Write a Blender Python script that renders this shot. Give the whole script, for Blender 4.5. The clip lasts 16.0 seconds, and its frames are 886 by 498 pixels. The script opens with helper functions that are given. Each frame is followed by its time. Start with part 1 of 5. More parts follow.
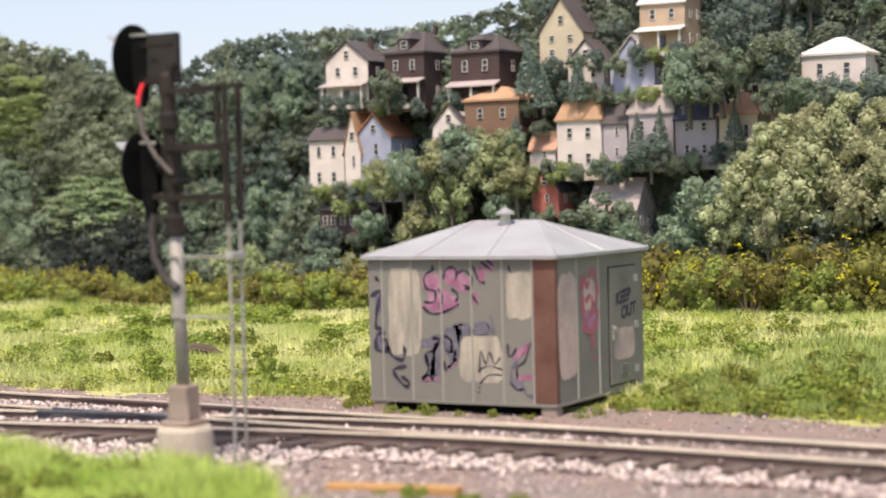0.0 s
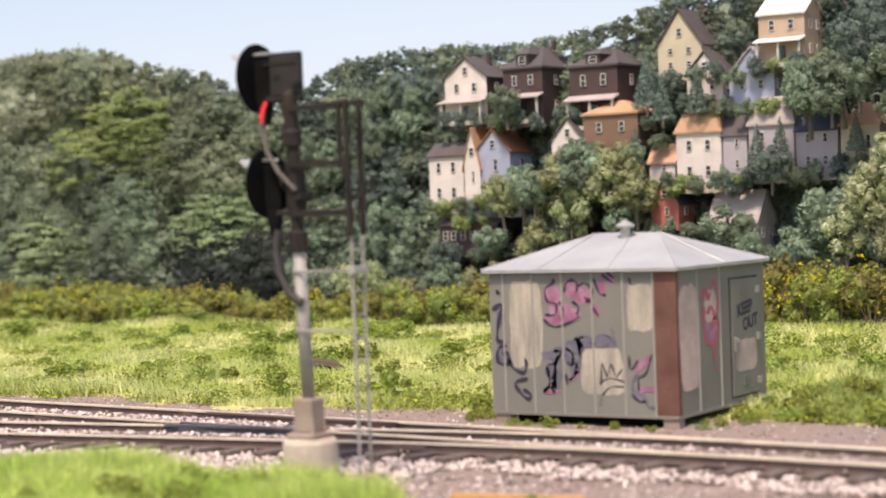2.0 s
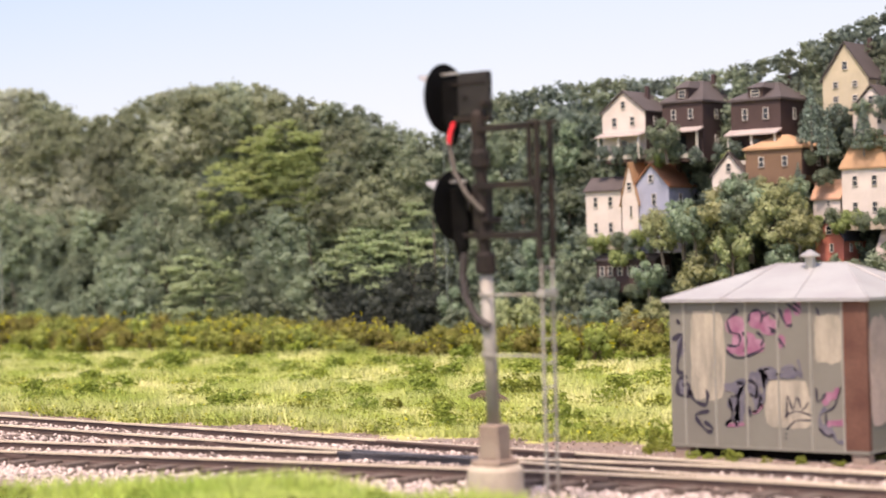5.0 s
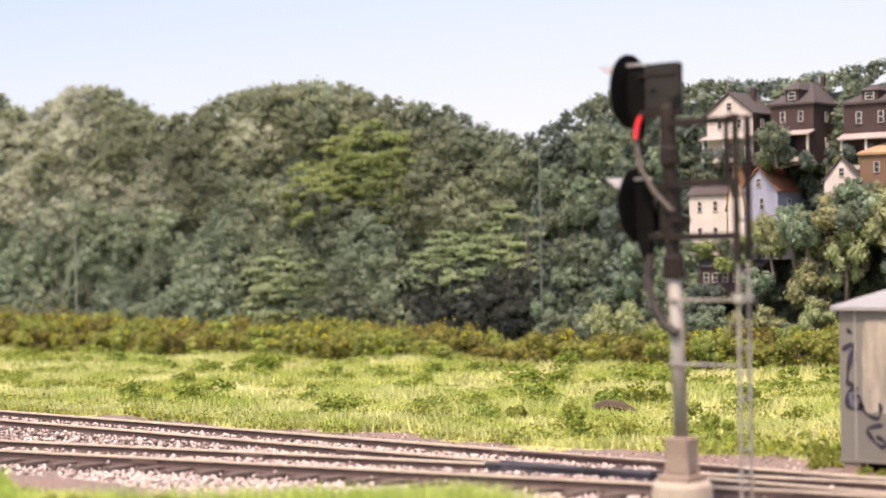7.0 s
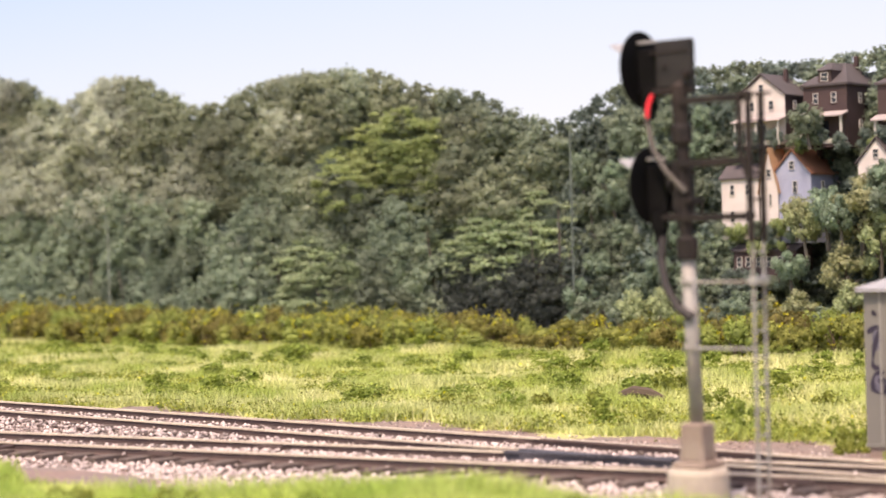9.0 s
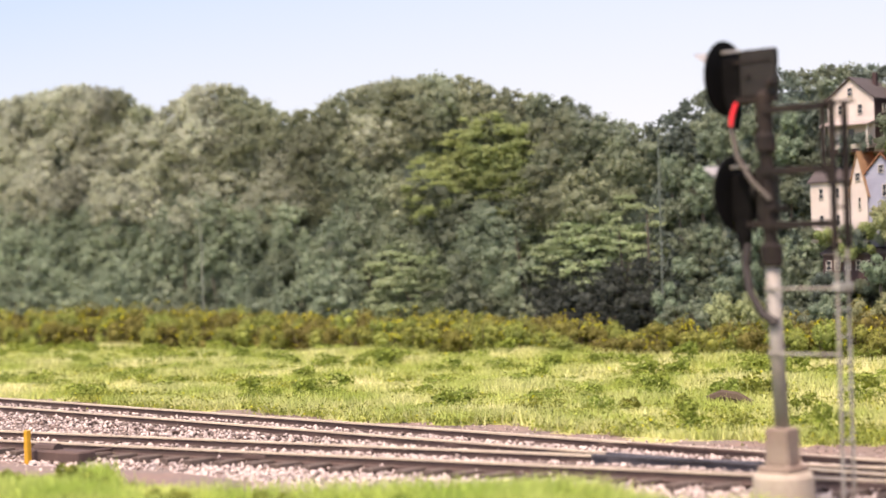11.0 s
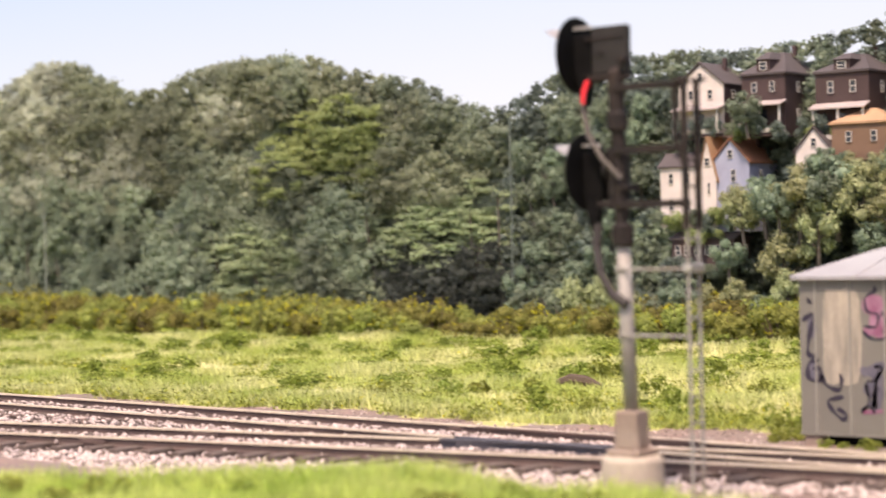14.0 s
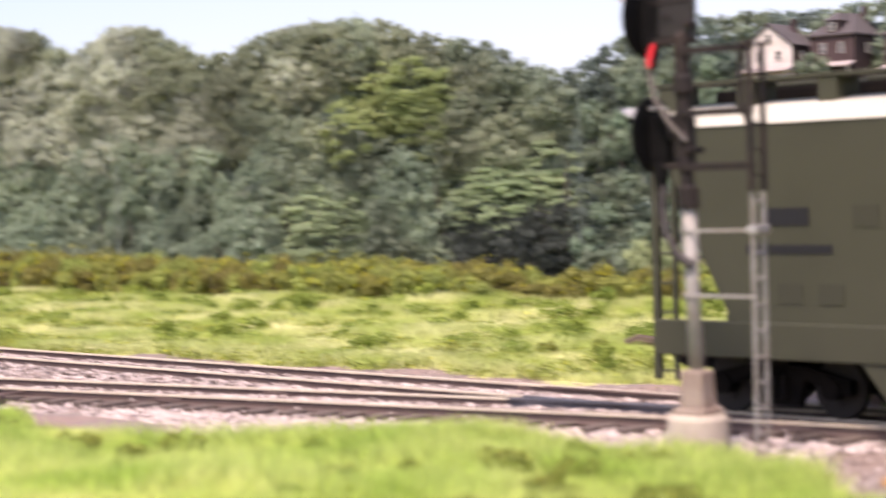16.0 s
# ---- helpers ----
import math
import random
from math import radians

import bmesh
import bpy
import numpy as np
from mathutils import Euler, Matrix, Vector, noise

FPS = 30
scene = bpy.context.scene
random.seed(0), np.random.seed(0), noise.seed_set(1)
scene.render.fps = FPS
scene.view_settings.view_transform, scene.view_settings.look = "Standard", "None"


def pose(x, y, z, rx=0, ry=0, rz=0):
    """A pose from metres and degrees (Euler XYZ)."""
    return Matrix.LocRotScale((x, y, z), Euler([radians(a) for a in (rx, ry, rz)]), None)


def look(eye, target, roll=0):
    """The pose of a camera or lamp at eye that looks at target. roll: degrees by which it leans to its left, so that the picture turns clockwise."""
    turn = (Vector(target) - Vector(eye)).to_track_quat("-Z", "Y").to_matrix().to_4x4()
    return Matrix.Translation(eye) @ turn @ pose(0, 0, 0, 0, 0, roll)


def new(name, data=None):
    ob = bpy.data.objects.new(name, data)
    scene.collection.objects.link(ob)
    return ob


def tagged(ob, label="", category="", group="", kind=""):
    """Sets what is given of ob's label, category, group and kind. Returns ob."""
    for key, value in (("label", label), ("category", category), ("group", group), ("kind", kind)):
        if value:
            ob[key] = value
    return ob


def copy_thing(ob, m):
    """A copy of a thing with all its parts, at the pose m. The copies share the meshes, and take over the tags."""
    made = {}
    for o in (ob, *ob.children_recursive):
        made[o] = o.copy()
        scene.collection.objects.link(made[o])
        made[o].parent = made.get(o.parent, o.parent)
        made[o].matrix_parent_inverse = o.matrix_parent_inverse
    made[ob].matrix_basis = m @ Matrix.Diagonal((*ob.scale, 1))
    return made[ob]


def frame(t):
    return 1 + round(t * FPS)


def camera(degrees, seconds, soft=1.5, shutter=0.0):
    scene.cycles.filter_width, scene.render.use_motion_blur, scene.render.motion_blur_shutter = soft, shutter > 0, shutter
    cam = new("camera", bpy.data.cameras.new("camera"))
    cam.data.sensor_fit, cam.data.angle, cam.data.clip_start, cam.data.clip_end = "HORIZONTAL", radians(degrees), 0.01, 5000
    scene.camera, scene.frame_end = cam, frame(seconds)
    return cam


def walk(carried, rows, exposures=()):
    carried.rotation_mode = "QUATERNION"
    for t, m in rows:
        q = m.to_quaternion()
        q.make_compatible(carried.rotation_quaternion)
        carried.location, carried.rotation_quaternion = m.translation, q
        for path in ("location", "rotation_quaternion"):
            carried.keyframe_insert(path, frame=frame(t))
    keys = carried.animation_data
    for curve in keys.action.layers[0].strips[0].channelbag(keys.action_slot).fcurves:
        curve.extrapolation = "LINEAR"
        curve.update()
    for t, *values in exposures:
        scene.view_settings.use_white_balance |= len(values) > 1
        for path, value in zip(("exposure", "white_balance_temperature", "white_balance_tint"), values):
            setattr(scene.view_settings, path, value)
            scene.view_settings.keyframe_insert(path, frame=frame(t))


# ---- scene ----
K = 1 / 87                      # a model railway layout: all sizes below are full-size metres, built at 1:87
cam = camera(26.6, 16.0, soft=1.5, shutter=0.5)
# seconds, place, heading, pitch, roll
PATH = [
    (0, 12.949, -26.504, 3.677, 29.427, -1.888, -1.433),
    (0.5, 12.929, -26.454, 3.660, 30.160, -1.776, -1.609),
    (1, 12.933, -26.455, 3.664, 31.069, -1.620, -1.859),
    (1.5, 13.037, -26.620, 3.653, 32.118, -1.402, -1.877),
    (2, 13.046, -26.690, 3.640, 33.073, -1.277, -2.113),
    (2.5, 12.945, -26.640, 3.640, 33.922, -1.131, -2.046),
    (3, 12.730, -26.647, 3.606, 34.679, -1.011, -2.074),
    (5.5, 11.454, -26.848, 3.355, 37.310, 0.458, -1.228),
    (6, 10.161, -27.097, 3.357, 37.614, 0.566, -0.957),
    (6.5, 9.761, -27.033, 3.382, 37.687, 0.510, -0.869),
    (7, 9.551, -26.811, 3.352, 37.752, 0.388, -0.855),
    (7.5, 9.524, -26.736, 3.456, 37.889, 0.313, -0.896),
    (8, 9.571, -26.150, 3.291, 38.100, 0.225, -1.022),
    (8.5, 9.533, -26.041, 3.318, 38.482, 0.153, -1.230),
    (9, 9.618, -26.095, 3.271, 39.193, 0.110, -1.490),
    (9.5, 9.832, -26.269, 3.326, 40.211, 0.077, -1.652),
    (10, 9.947, -26.449, 3.386, 41.380, 0.083, -1.838),
    (12.5, 9.918, -26.379, 3.244, 42.109, 0.311, -1.632),
    (13, 9.876, -26.464, 3.240, 40.681, 0.306, -1.480),
    (13.5, 9.747, -26.243, 3.226, 39.192, 0.115, -1.441),
    (14, 9.601, -25.918, 3.239, 37.439, -0.279, -1.315),
    (14.5, 9.439, -25.700, 3.165, 35.664, -0.881, -1.137),
    (15, 9.500, -25.937, 3.036, 34.126, -1.318, -0.293),
    (15.5, 9.649, -26.114, 3.035, 34.657, -1.638, -0.301),
    (16, 9.854, -26.228, 3.250, 39.565, -1.409, -1.412),
]
walk(cam, [(t, pose(x * K, y * K, z * K, 90 + p, 0, h) @ pose(0, 0, 0, 0, 0, r)) for t, x, y, z, h, p, r in PATH],
     exposures=[(0, 0.48, 6900, 17), (2.5, 0.51, 7100, 20), (5.5, 0.62, 7400, 25), (13.5, 0.62, 7450, 26), (14.5, 0.63, 7500, 27), (15, 0.66, 7400, 28), (16, 0.74, 6850, 28)])
cam.data.dof.use_dof = True
cam.data.dof.focus_distance = 40 * K
cam.data.dof.aperture_fstop = 36

# ---- light ----
world = bpy.data.worlds.new("world")
scene.world = world
world.use_nodes = True
wt = world.node_tree
sky = wt.nodes.new("ShaderNodeTexSky")
sky.sky_type, sky.sun_disc = "NISHITA", False
SUN_EL = radians(64)
SUN_X, SUN_Y = 0.22, -0.975               # towards the sun
sky.sun_elevation, sky.sun_rotation = SUN_EL, math.atan2(SUN_X, SUN_Y)
sky.air_density, sky.dust_density, sky.ozone_density = 1.0, 2.0, 1.0
wt.links.new(sky.outputs[0], wt.nodes["Background"].inputs[0])
wt.nodes["Background"].inputs[1].default_value = 0.18
lamp = bpy.data.lights.new("sun", "SUN")
lamp.energy, lamp.angle, lamp.color = 3.5, radians(6), (1.0, 0.93, 0.80)
sun = new("sun", lamp)
sun.matrix_world = look((SUN_X * 3, SUN_Y * 3, 3 * math.tan(SUN_EL)), (0, 0, 0))


# ---- materials ----
def material(name, color, rough=0.8, metal=0.0, vary=0.25, scale=1.0, bump=0.3, second=None, mix=0.5, island=0.0, per_object=0.0,
             translucent=0.0, spec=0.3, stretch=(1, 1, 1), fine=12.0):
    """Two scales of noise vary the colour; second is a stain colour. Scales are per full-size metre."""
    m = bpy.data.materials.new(name)
    m.use_nodes = True
    nt = m.node_tree
    nd, ln = nt.nodes, nt.links.new
    bs = nd["Principled BSDF"]
    bs.inputs["Metallic"].default_value = metal
    bs.inputs["Specular IOR Level"].default_value = spec
    tc = nd.new("ShaderNodeTexCoord")
    mp = nd.new("ShaderNodeMapping")
    mp.inputs["Scale"].default_value = [s / K for s in stretch]
    ln(tc.outputs["Object"], mp.inputs[0])
    big, small = nd.new("ShaderNodeTexNoise"), nd.new("ShaderNodeTexNoise")
    for n, s, d in ((big, scale, 4), (small, scale * fine, 3)):
        n.inputs["Scale"].default_value, n.inputs["Detail"].default_value = s, d
        ln(mp.outputs[0], n.inputs["Vector"])
    rampn = nd.new("ShaderNodeValToRGB")
    rampn.color_ramp.elements[0].position, rampn.color_ramp.elements[1].position = 0.5 - 0.25 * mix, 0.75 - 0.1 * mix
    rampn.color_ramp.elements[0].color = (*color, 1)
    rampn.color_ramp.elements[1].color = (*(second or color), 1)
    ln(big.outputs["Fac"], rampn.inputs[0])
    value = nd.new("ShaderNodeMath")
    value.operation = "MULTIPLY_ADD"
    value.inputs[1].default_value, value.inputs[2].default_value = 2 * vary, 1 - vary
    ln(small.outputs["Fac"], value.inputs[0])
    last = value.outputs[0]
    if island:
        g = nd.new("ShaderNodeNewGeometry")
        a = nd.new("ShaderNodeMath")
        a.operation = "MULTIPLY_ADD"
        a.inputs[1].default_value = 2 * island
        ln(g.outputs["Random Per Island"], a.inputs[0])
        ln(last, a.inputs[2])
        b = nd.new("ShaderNodeMath")
        b.operation = "SUBTRACT"
        b.inputs[1].default_value = island
        ln(a.outputs[0], b.inputs[0])
        last = b.outputs[0]
    hs = nd.new("ShaderNodeHueSaturation")
    ln(last, hs.inputs["Value"])
    ln(rampn.outputs[0], hs.inputs["Color"])
    if per_object:
        o = nd.new("ShaderNodeObjectInfo")
        a = nd.new("ShaderNodeMath")
        a.operation = "MULTIPLY_ADD"
        a.inputs[1].default_value, a.inputs[2].default_value = per_object * 0.12, 0.5 - per_object * 0.06
        ln(o.outputs["Random"], a.inputs[0])
        ln(a.outputs[0], hs.inputs["Hue"])
        b = nd.new("ShaderNodeMath")
        b.operation = "MULTIPLY_ADD"
        b.inputs[1].default_value, b.inputs[2].default_value = per_object, 1 - per_object / 2
        ln(o.outputs["Random"], b.inputs[0])
        c = nd.new("ShaderNodeMath")
        c.operation = "MULTIPLY"
        ln(last, c.inputs[0])
        ln(b.outputs[0], c.inputs[1])
        ln(c.outputs[0], hs.inputs["Value"])
    ln(hs.outputs[0], bs.inputs["Base Color"])
    r = nd.new("ShaderNodeMath")
    r.operation = "MULTIPLY_ADD"
    r.inputs[1].default_value, r.inputs[2].default_value = 0.25, rough - 0.12
    ln(small.outputs["Fac"], r.inputs[0])
    ln(r.outputs[0], bs.inputs["Roughness"])
    if bump:
        bp = nd.new("ShaderNodeBump")
        bp.inputs["Strength"].default_value, bp.inputs["Distance"].default_value = bump, 0.02 * K
        ln(small.outputs["Fac"], bp.inputs["Height"])
        ln(bp.outputs[0], bs.inputs["Normal"])
    if translucent:
        tr = nd.new("ShaderNodeBsdfTranslucent")
        ln(hs.outputs[0], tr.inputs["Color"])
        mx = nd.new("ShaderNodeMixShader")
        mx.inputs[0].default_value = translucent
        ln(bs.outputs[0], mx.inputs[1])
        ln(tr.outputs[0], mx.inputs[2])
        ln(mx.outputs[0], nd["Material Output"].inputs[0])
    return m


def glow(name, low, high, strength, z0, z1):
    """A plain backdrop that gives off an even light, with a slow change of colour with height."""
    m = bpy.data.materials.new(name)
    m.use_nodes = True
    nd, ln = m.node_tree.nodes, m.node_tree.links.new
    nd.remove(nd["Principled BSDF"])
    tc, sp, mr, rp, em = (nd.new("ShaderNode" + k) for k in ("TexCoord", "SeparateXYZ", "MapRange", "ValToRGB", "Emission"))
    ln(tc.outputs["Object"], sp.inputs[0])
    ln(sp.outputs[2], mr.inputs[0])
    mr.inputs[1].default_value, mr.inputs[2].default_value = z0 * K, z1 * K
    ln(mr.outputs[0], rp.inputs[0])
    rp.color_ramp.elements[0].color, rp.color_ramp.elements[1].color = (*low, 1), (*high, 1)
    ln(rp.outputs[0], em.inputs[0])
    em.inputs[1].default_value = strength
    ln(em.outputs[0], nd["Material Output"].inputs[0])
    return m


M_SKY = glow("sky_paint", (0.605, 0.71, 0.795), (0.415, 0.585, 0.77), 0.93, 7.5, 16)
M_EARTH = material("field_earth", (0.38, 0.38, 0.12), 0.95, vary=0.35, scale=0.5, second=(0.42, 0.40, 0.16), bump=0.6)
M_DIRT = material("cinder_dirt", (0.205, 0.165, 0.142), 0.95, vary=0.45, scale=0.8, second=(0.25, 0.17, 0.14), bump=0.9, fine=16)
M_BALLAST = material("ballast_stone", (0.57, 0.475, 0.43), 0.9, vary=0.2, scale=3, second=(0.48, 0.39, 0.35), island=0.35, bump=0.4)
M_CINDER = material("cinder_stone", (0.19, 0.155, 0.135), 0.9, vary=0.25, scale=3, second=(0.28, 0.21, 0.18), island=0.4, bump=0.4)
M_TIE = material("tie_wood", (0.10, 0.075, 0.062), 0.9, vary=0.4, scale=2, second=(0.17, 0.13, 0.11), bump=0.6, stretch=(6, 1, 6))
M_RAIL = material("rail_rust", (0.088, 0.06, 0.054), 0.75, vary=0.3, scale=2, second=(0.125, 0.083, 0.07), bump=0.3)
M_RAILTOP = material("rail_head_steel", (0.52, 0.43, 0.335), 0.5, metal=0.15, vary=0.2, scale=1.5, second=(0.62, 0.53, 0.40), bump=0.1)
M_FROG = material("frog_steel", (0.095, 0.09, 0.10), 0.45, metal=0.3, vary=0.2, scale=2)
M_GRASS = material("grass_blade", (0.43, 0.51, 0.13), 0.75, vary=0.25, scale=0.45, second=(0.80, 0.77, 0.42), island=0.25, translucent=0.35, bump=0)
M_LAWN = material("fresh_grass_blade", (0.42, 0.55, 0.115), 0.75, vary=0.25, scale=0.5, second=(0.68, 0.73, 0.26), island=0.3, translucent=0.45, bump=0)
M_TALL = material("tall_grass_blade", (0.27, 0.34, 0.09), 0.75, vary=0.25, scale=0.8, second=(0.44, 0.50, 0.18), island=0.35, translucent=0.35, bump=0)
M_WEED = material("weed_leaf", (0.19, 0.235, 0.045), 0.8, vary=0.25, scale=2, second=(0.31, 0.345, 0.065), island=0.35, per_object=0.35, translucent=0.3, bump=0)
M_BUSH = material("bush_leaf", (0.22, 0.235, 0.06), 0.8, vary=0.25, scale=0.8, second=(0.34, 0.335, 0.085), island=0.3, per_object=0.6, translucent=0.4, bump=0)
M_BLOOM = material("yellow_blossom", (0.62, 0.58, 0.03), 0.7, vary=0.15, scale=3, island=0.2, translucent=0.3, bump=0)
M_TWIG = material("twig_bark", (0.16, 0.12, 0.08), 0.9, vary=0.3, scale=4)
M_LEAF_L = material("hill_leaf_olive", (0.41, 0.43, 0.25), 0.8, vary=0.25, scale=0.5, second=(0.51, 0.53, 0.33), island=0.3, per_object=0.3, translucent=0.45, bump=0)
M_LEAF_R = material("hill_leaf_deep", (0.215, 0.28, 0.20), 0.8, vary=0.25, scale=0.5, second=(0.29, 0.35, 0.235), island=0.22, per_object=0.4, translucent=0.45, bump=0)
M_LEAF_M = material("hill_leaf_mid", (0.32, 0.355, 0.19), 0.8, vary=0.25, scale=0.5, second=(0.42, 0.44, 0.24), island=0.22, per_object=0.35, translucent=0.45, bump=0)
# haze is put into the colour: most of these greens are greyed
WOOD_TONES = (("greygreen", (0.375, 0.405, 0.315), (0.455, 0.48, 0.38)), ("olive", (0.275, 0.31, 0.21), (0.335, 0.365, 0.25)), ("bright", (0.32, 0.39, 0.17), (0.42, 0.48, 0.22)),
              ("deep", (0.225, 0.27, 0.195), (0.285, 0.33, 0.23)), ("bluish", (0.26, 0.325, 0.235), (0.33, 0.395, 0.28)), ("dark", (0.175, 0.225, 0.19), (0.23, 0.28, 0.235)), ("leafy", (0.34, 0.42, 0.25), (0.42, 0.49, 0.30)),
              # the last tone is shade under boughs, put into the leaf colour
              ("hollow_shade", (0.09, 0.105, 0.092), (0.12, 0.14, 0.12)))
# each kind of wood in five tones, from tree to tree
M_WOODS = [material("far_wood_" + n, tuple(q * k for q in c), 0.85, vary=0.15, scale=0.3, second=tuple(q * k for q in d), island=0.12, translucent=0.55, bump=0, fine=6) for n, c, d in WOOD_TONES for k in (0.66, 0.82, 1.0, 1.16, 1.32)]
M_WOOD = M_WOODS[2::5]
M_FIR = material("fir_needle", (0.15, 0.20, 0.165), 0.85, vary=0.25, scale=1, island=0.3, per_object=0.3, bump=0)
M_HILL = material("hill_undergrowth", (0.15, 0.18, 0.145), 0.95, vary=0.4, scale=0.8, second=(0.20, 0.235, 0.165), bump=0.5)
M_POLE = material("pole_weathered", (0.22, 0.245, 0.20), 0.8, vary=0.2, scale=3)
M_JOINT = material("joint_strip", (0.13, 0.16, 0.14), 0.8, vary=0.2, scale=2)
M_BARK = material("tree_bark", (0.13, 0.11, 0.09), 0.9, vary=0.3, scale=3)
M_SHED = material("shed_grey_paint", (0.20, 0.191, 0.160), 0.6, vary=0.06, scale=0.9, second=(0.168, 0.158, 0.134), bump=0.08, mix=0.8)
# wall paint made lighter, a painted highlight along the seams
M_SEAM_HIGHLIGHT = material("shed_seam_highlight", (0.28, 0.268, 0.232), 0.55, vary=0.08, scale=1.5, bump=0.05)
M_ROOF = material("galvanised_sheet", (0.365, 0.365, 0.36), 0.55, metal=0.2, vary=0.12, scale=0.9, second=(0.305, 0.29, 0.29), bump=0.05)
M_RUST = material("rust_primer", (0.105, 0.047, 0.034), 0.8, vary=0.3, scale=1.5, second=(0.17, 0.085, 0.06), bump=0.15)
M_PATCH = material("paint_patch_beige", (0.42, 0.365, 0.285), 0.8, vary=0.3, scale=2.4, second=(0.24, 0.22, 0.18), bump=0.1, stretch=(2.6, 2.6, 0.45))
M_PATCH2 = material("paint_patch_pinkish", (0.47, 0.365, 0.31), 0.8, vary=0.25, scale=2, second=(0.30, 0.245, 0.21), bump=0.1)
M_INK = material("spray_dark", (0.035, 0.03, 0.045), 0.7, vary=0.2, scale=4, bump=0)
M_BLUEGREY = material("spray_blue_grey", (0.105, 0.10, 0.13), 0.7, vary=0.3, scale=5, second=(0.17, 0.155, 0.175), bump=0)
M_PINK = material("spray_pink", (0.25, 0.095, 0.155), 0.7, vary=0.25, scale=5, second=(0.37, 0.20, 0.265), bump=0)
M_RED = material("spray_red_pink", (0.36, 0.105, 0.125), 0.7, vary=0.15, scale=4, bump=0)
M_BLACK = material("signal_black", (0.003, 0.0028, 0.003), 0.8, vary=0.3, scale=3, second=(0.006, 0.0055, 0.0055), bump=0.1, spec=0.12)
M_CASE = material("signal_case", (0.017, 0.015, 0.0145), 0.65, vary=0.25, scale=3, second=(0.028, 0.024, 0.022), bump=0.1)
M_MASTDARK = material("mast_brown", (0.011, 0.008, 0.0075), 0.75, vary=0.35, scale=3, second=(0.03, 0.02, 0.016), bump=0.2)
M_MAST = material("mast_silver", (0.33, 0.315, 0.295), 0.6, metal=0.1, vary=0.2, scale=2, second=(0.25, 0.215, 0.185), bump=0.1)
M_PEDESTAL = material("pedestal_weathered", (0.30, 0.235, 0.19), 0.75, vary=0.25, scale=2, second=(0.22, 0.15, 0.12), bump=0.3)
M_CONCRETE = material("concrete", (0.48, 0.41, 0.33), 0.9, vary=0.2, scale=2, second=(0.38, 0.31, 0.25), bump=0.4)
M_REDWIRE = material("red_wire", (0.75, 0.03, 0.04), 0.4, vary=0.1, scale=5, bump=0)
M_CABLE = material("cable_black", (0.035, 0.029, 0.028), 0.6, vary=0.2, scale=5, bump=0)
M_HOSE = material("cable_grey_brown", (0.10, 0.085, 0.075), 0.6, vary=0.2, scale=5, bump=0)
M_VISOR = material("visor_aluminium", (0.42, 0.40, 0.38), 0.4, metal=0.5, vary=0.1, scale=4, bump=0)
M_YELLOW = material("yellow_post_paint", (0.60, 0.33, 0.03), 0.6, vary=0.2, scale=3, bump=0.1)
M_PLANK = material("orange_timber", (0.46, 0.25, 0.09), 0.8, vary=0.2, scale=3, second=(0.34, 0.2, 0.09), bump=0.3, stretch=(1, 8, 8))
M_CAR = material("hopper_olive_grey", (0.048, 0.0485, 0.0295), 0.6, vary=0.06, scale=0.7, second=(0.041, 0.0415, 0.025), bump=0.06)
M_CARTOP = material("hopper_top_pale", (0.55, 0.52, 0.44), 0.55, vary=0.08, scale=0.8, second=(0.46, 0.43, 0.36), bump=0.05)
M_CARINK = material("car_lettering_dark", (0.012, 0.012, 0.014), 0.6, vary=0.1, scale=4, bump=0)
M_FAINT = material("car_lettering_faint", (0.038, 0.0385, 0.024), 0.7, vary=0.1, scale=4, bump=0)
M_CARBLUE = material("car_emblem_blue", (0.003, 0.017, 0.055), 0.5, vary=0.1, scale=2, bump=0)
M_TRUCK = material("truck_black", (0.004, 0.0035, 0.0035), 0.85, vary=0.3, scale=3, second=(0.009, 0.007, 0.006), bump=0.2, spec=0.08)
M_WHEEL = material("wheel_steel", (0.014, 0.011, 0.01), 0.6, metal=0.1, vary=0.2, scale=3)
M_GLASS = material("dark_window_glass", (0.03, 0.035, 0.045), 0.2, vary=0.1, scale=2, bump=0, spec=0.6)
M_LOG = material("rotten_log", (0.09, 0.065, 0.045), 0.9, vary=0.4, scale=3, bump=0.8)


def paint(name, c, rough=0.75, vary=0.1, second=None):
    return material(name, c, rough, vary=vary, scale=1.5, second=second or tuple(v * 0.8 for v in c), bump=0.1)


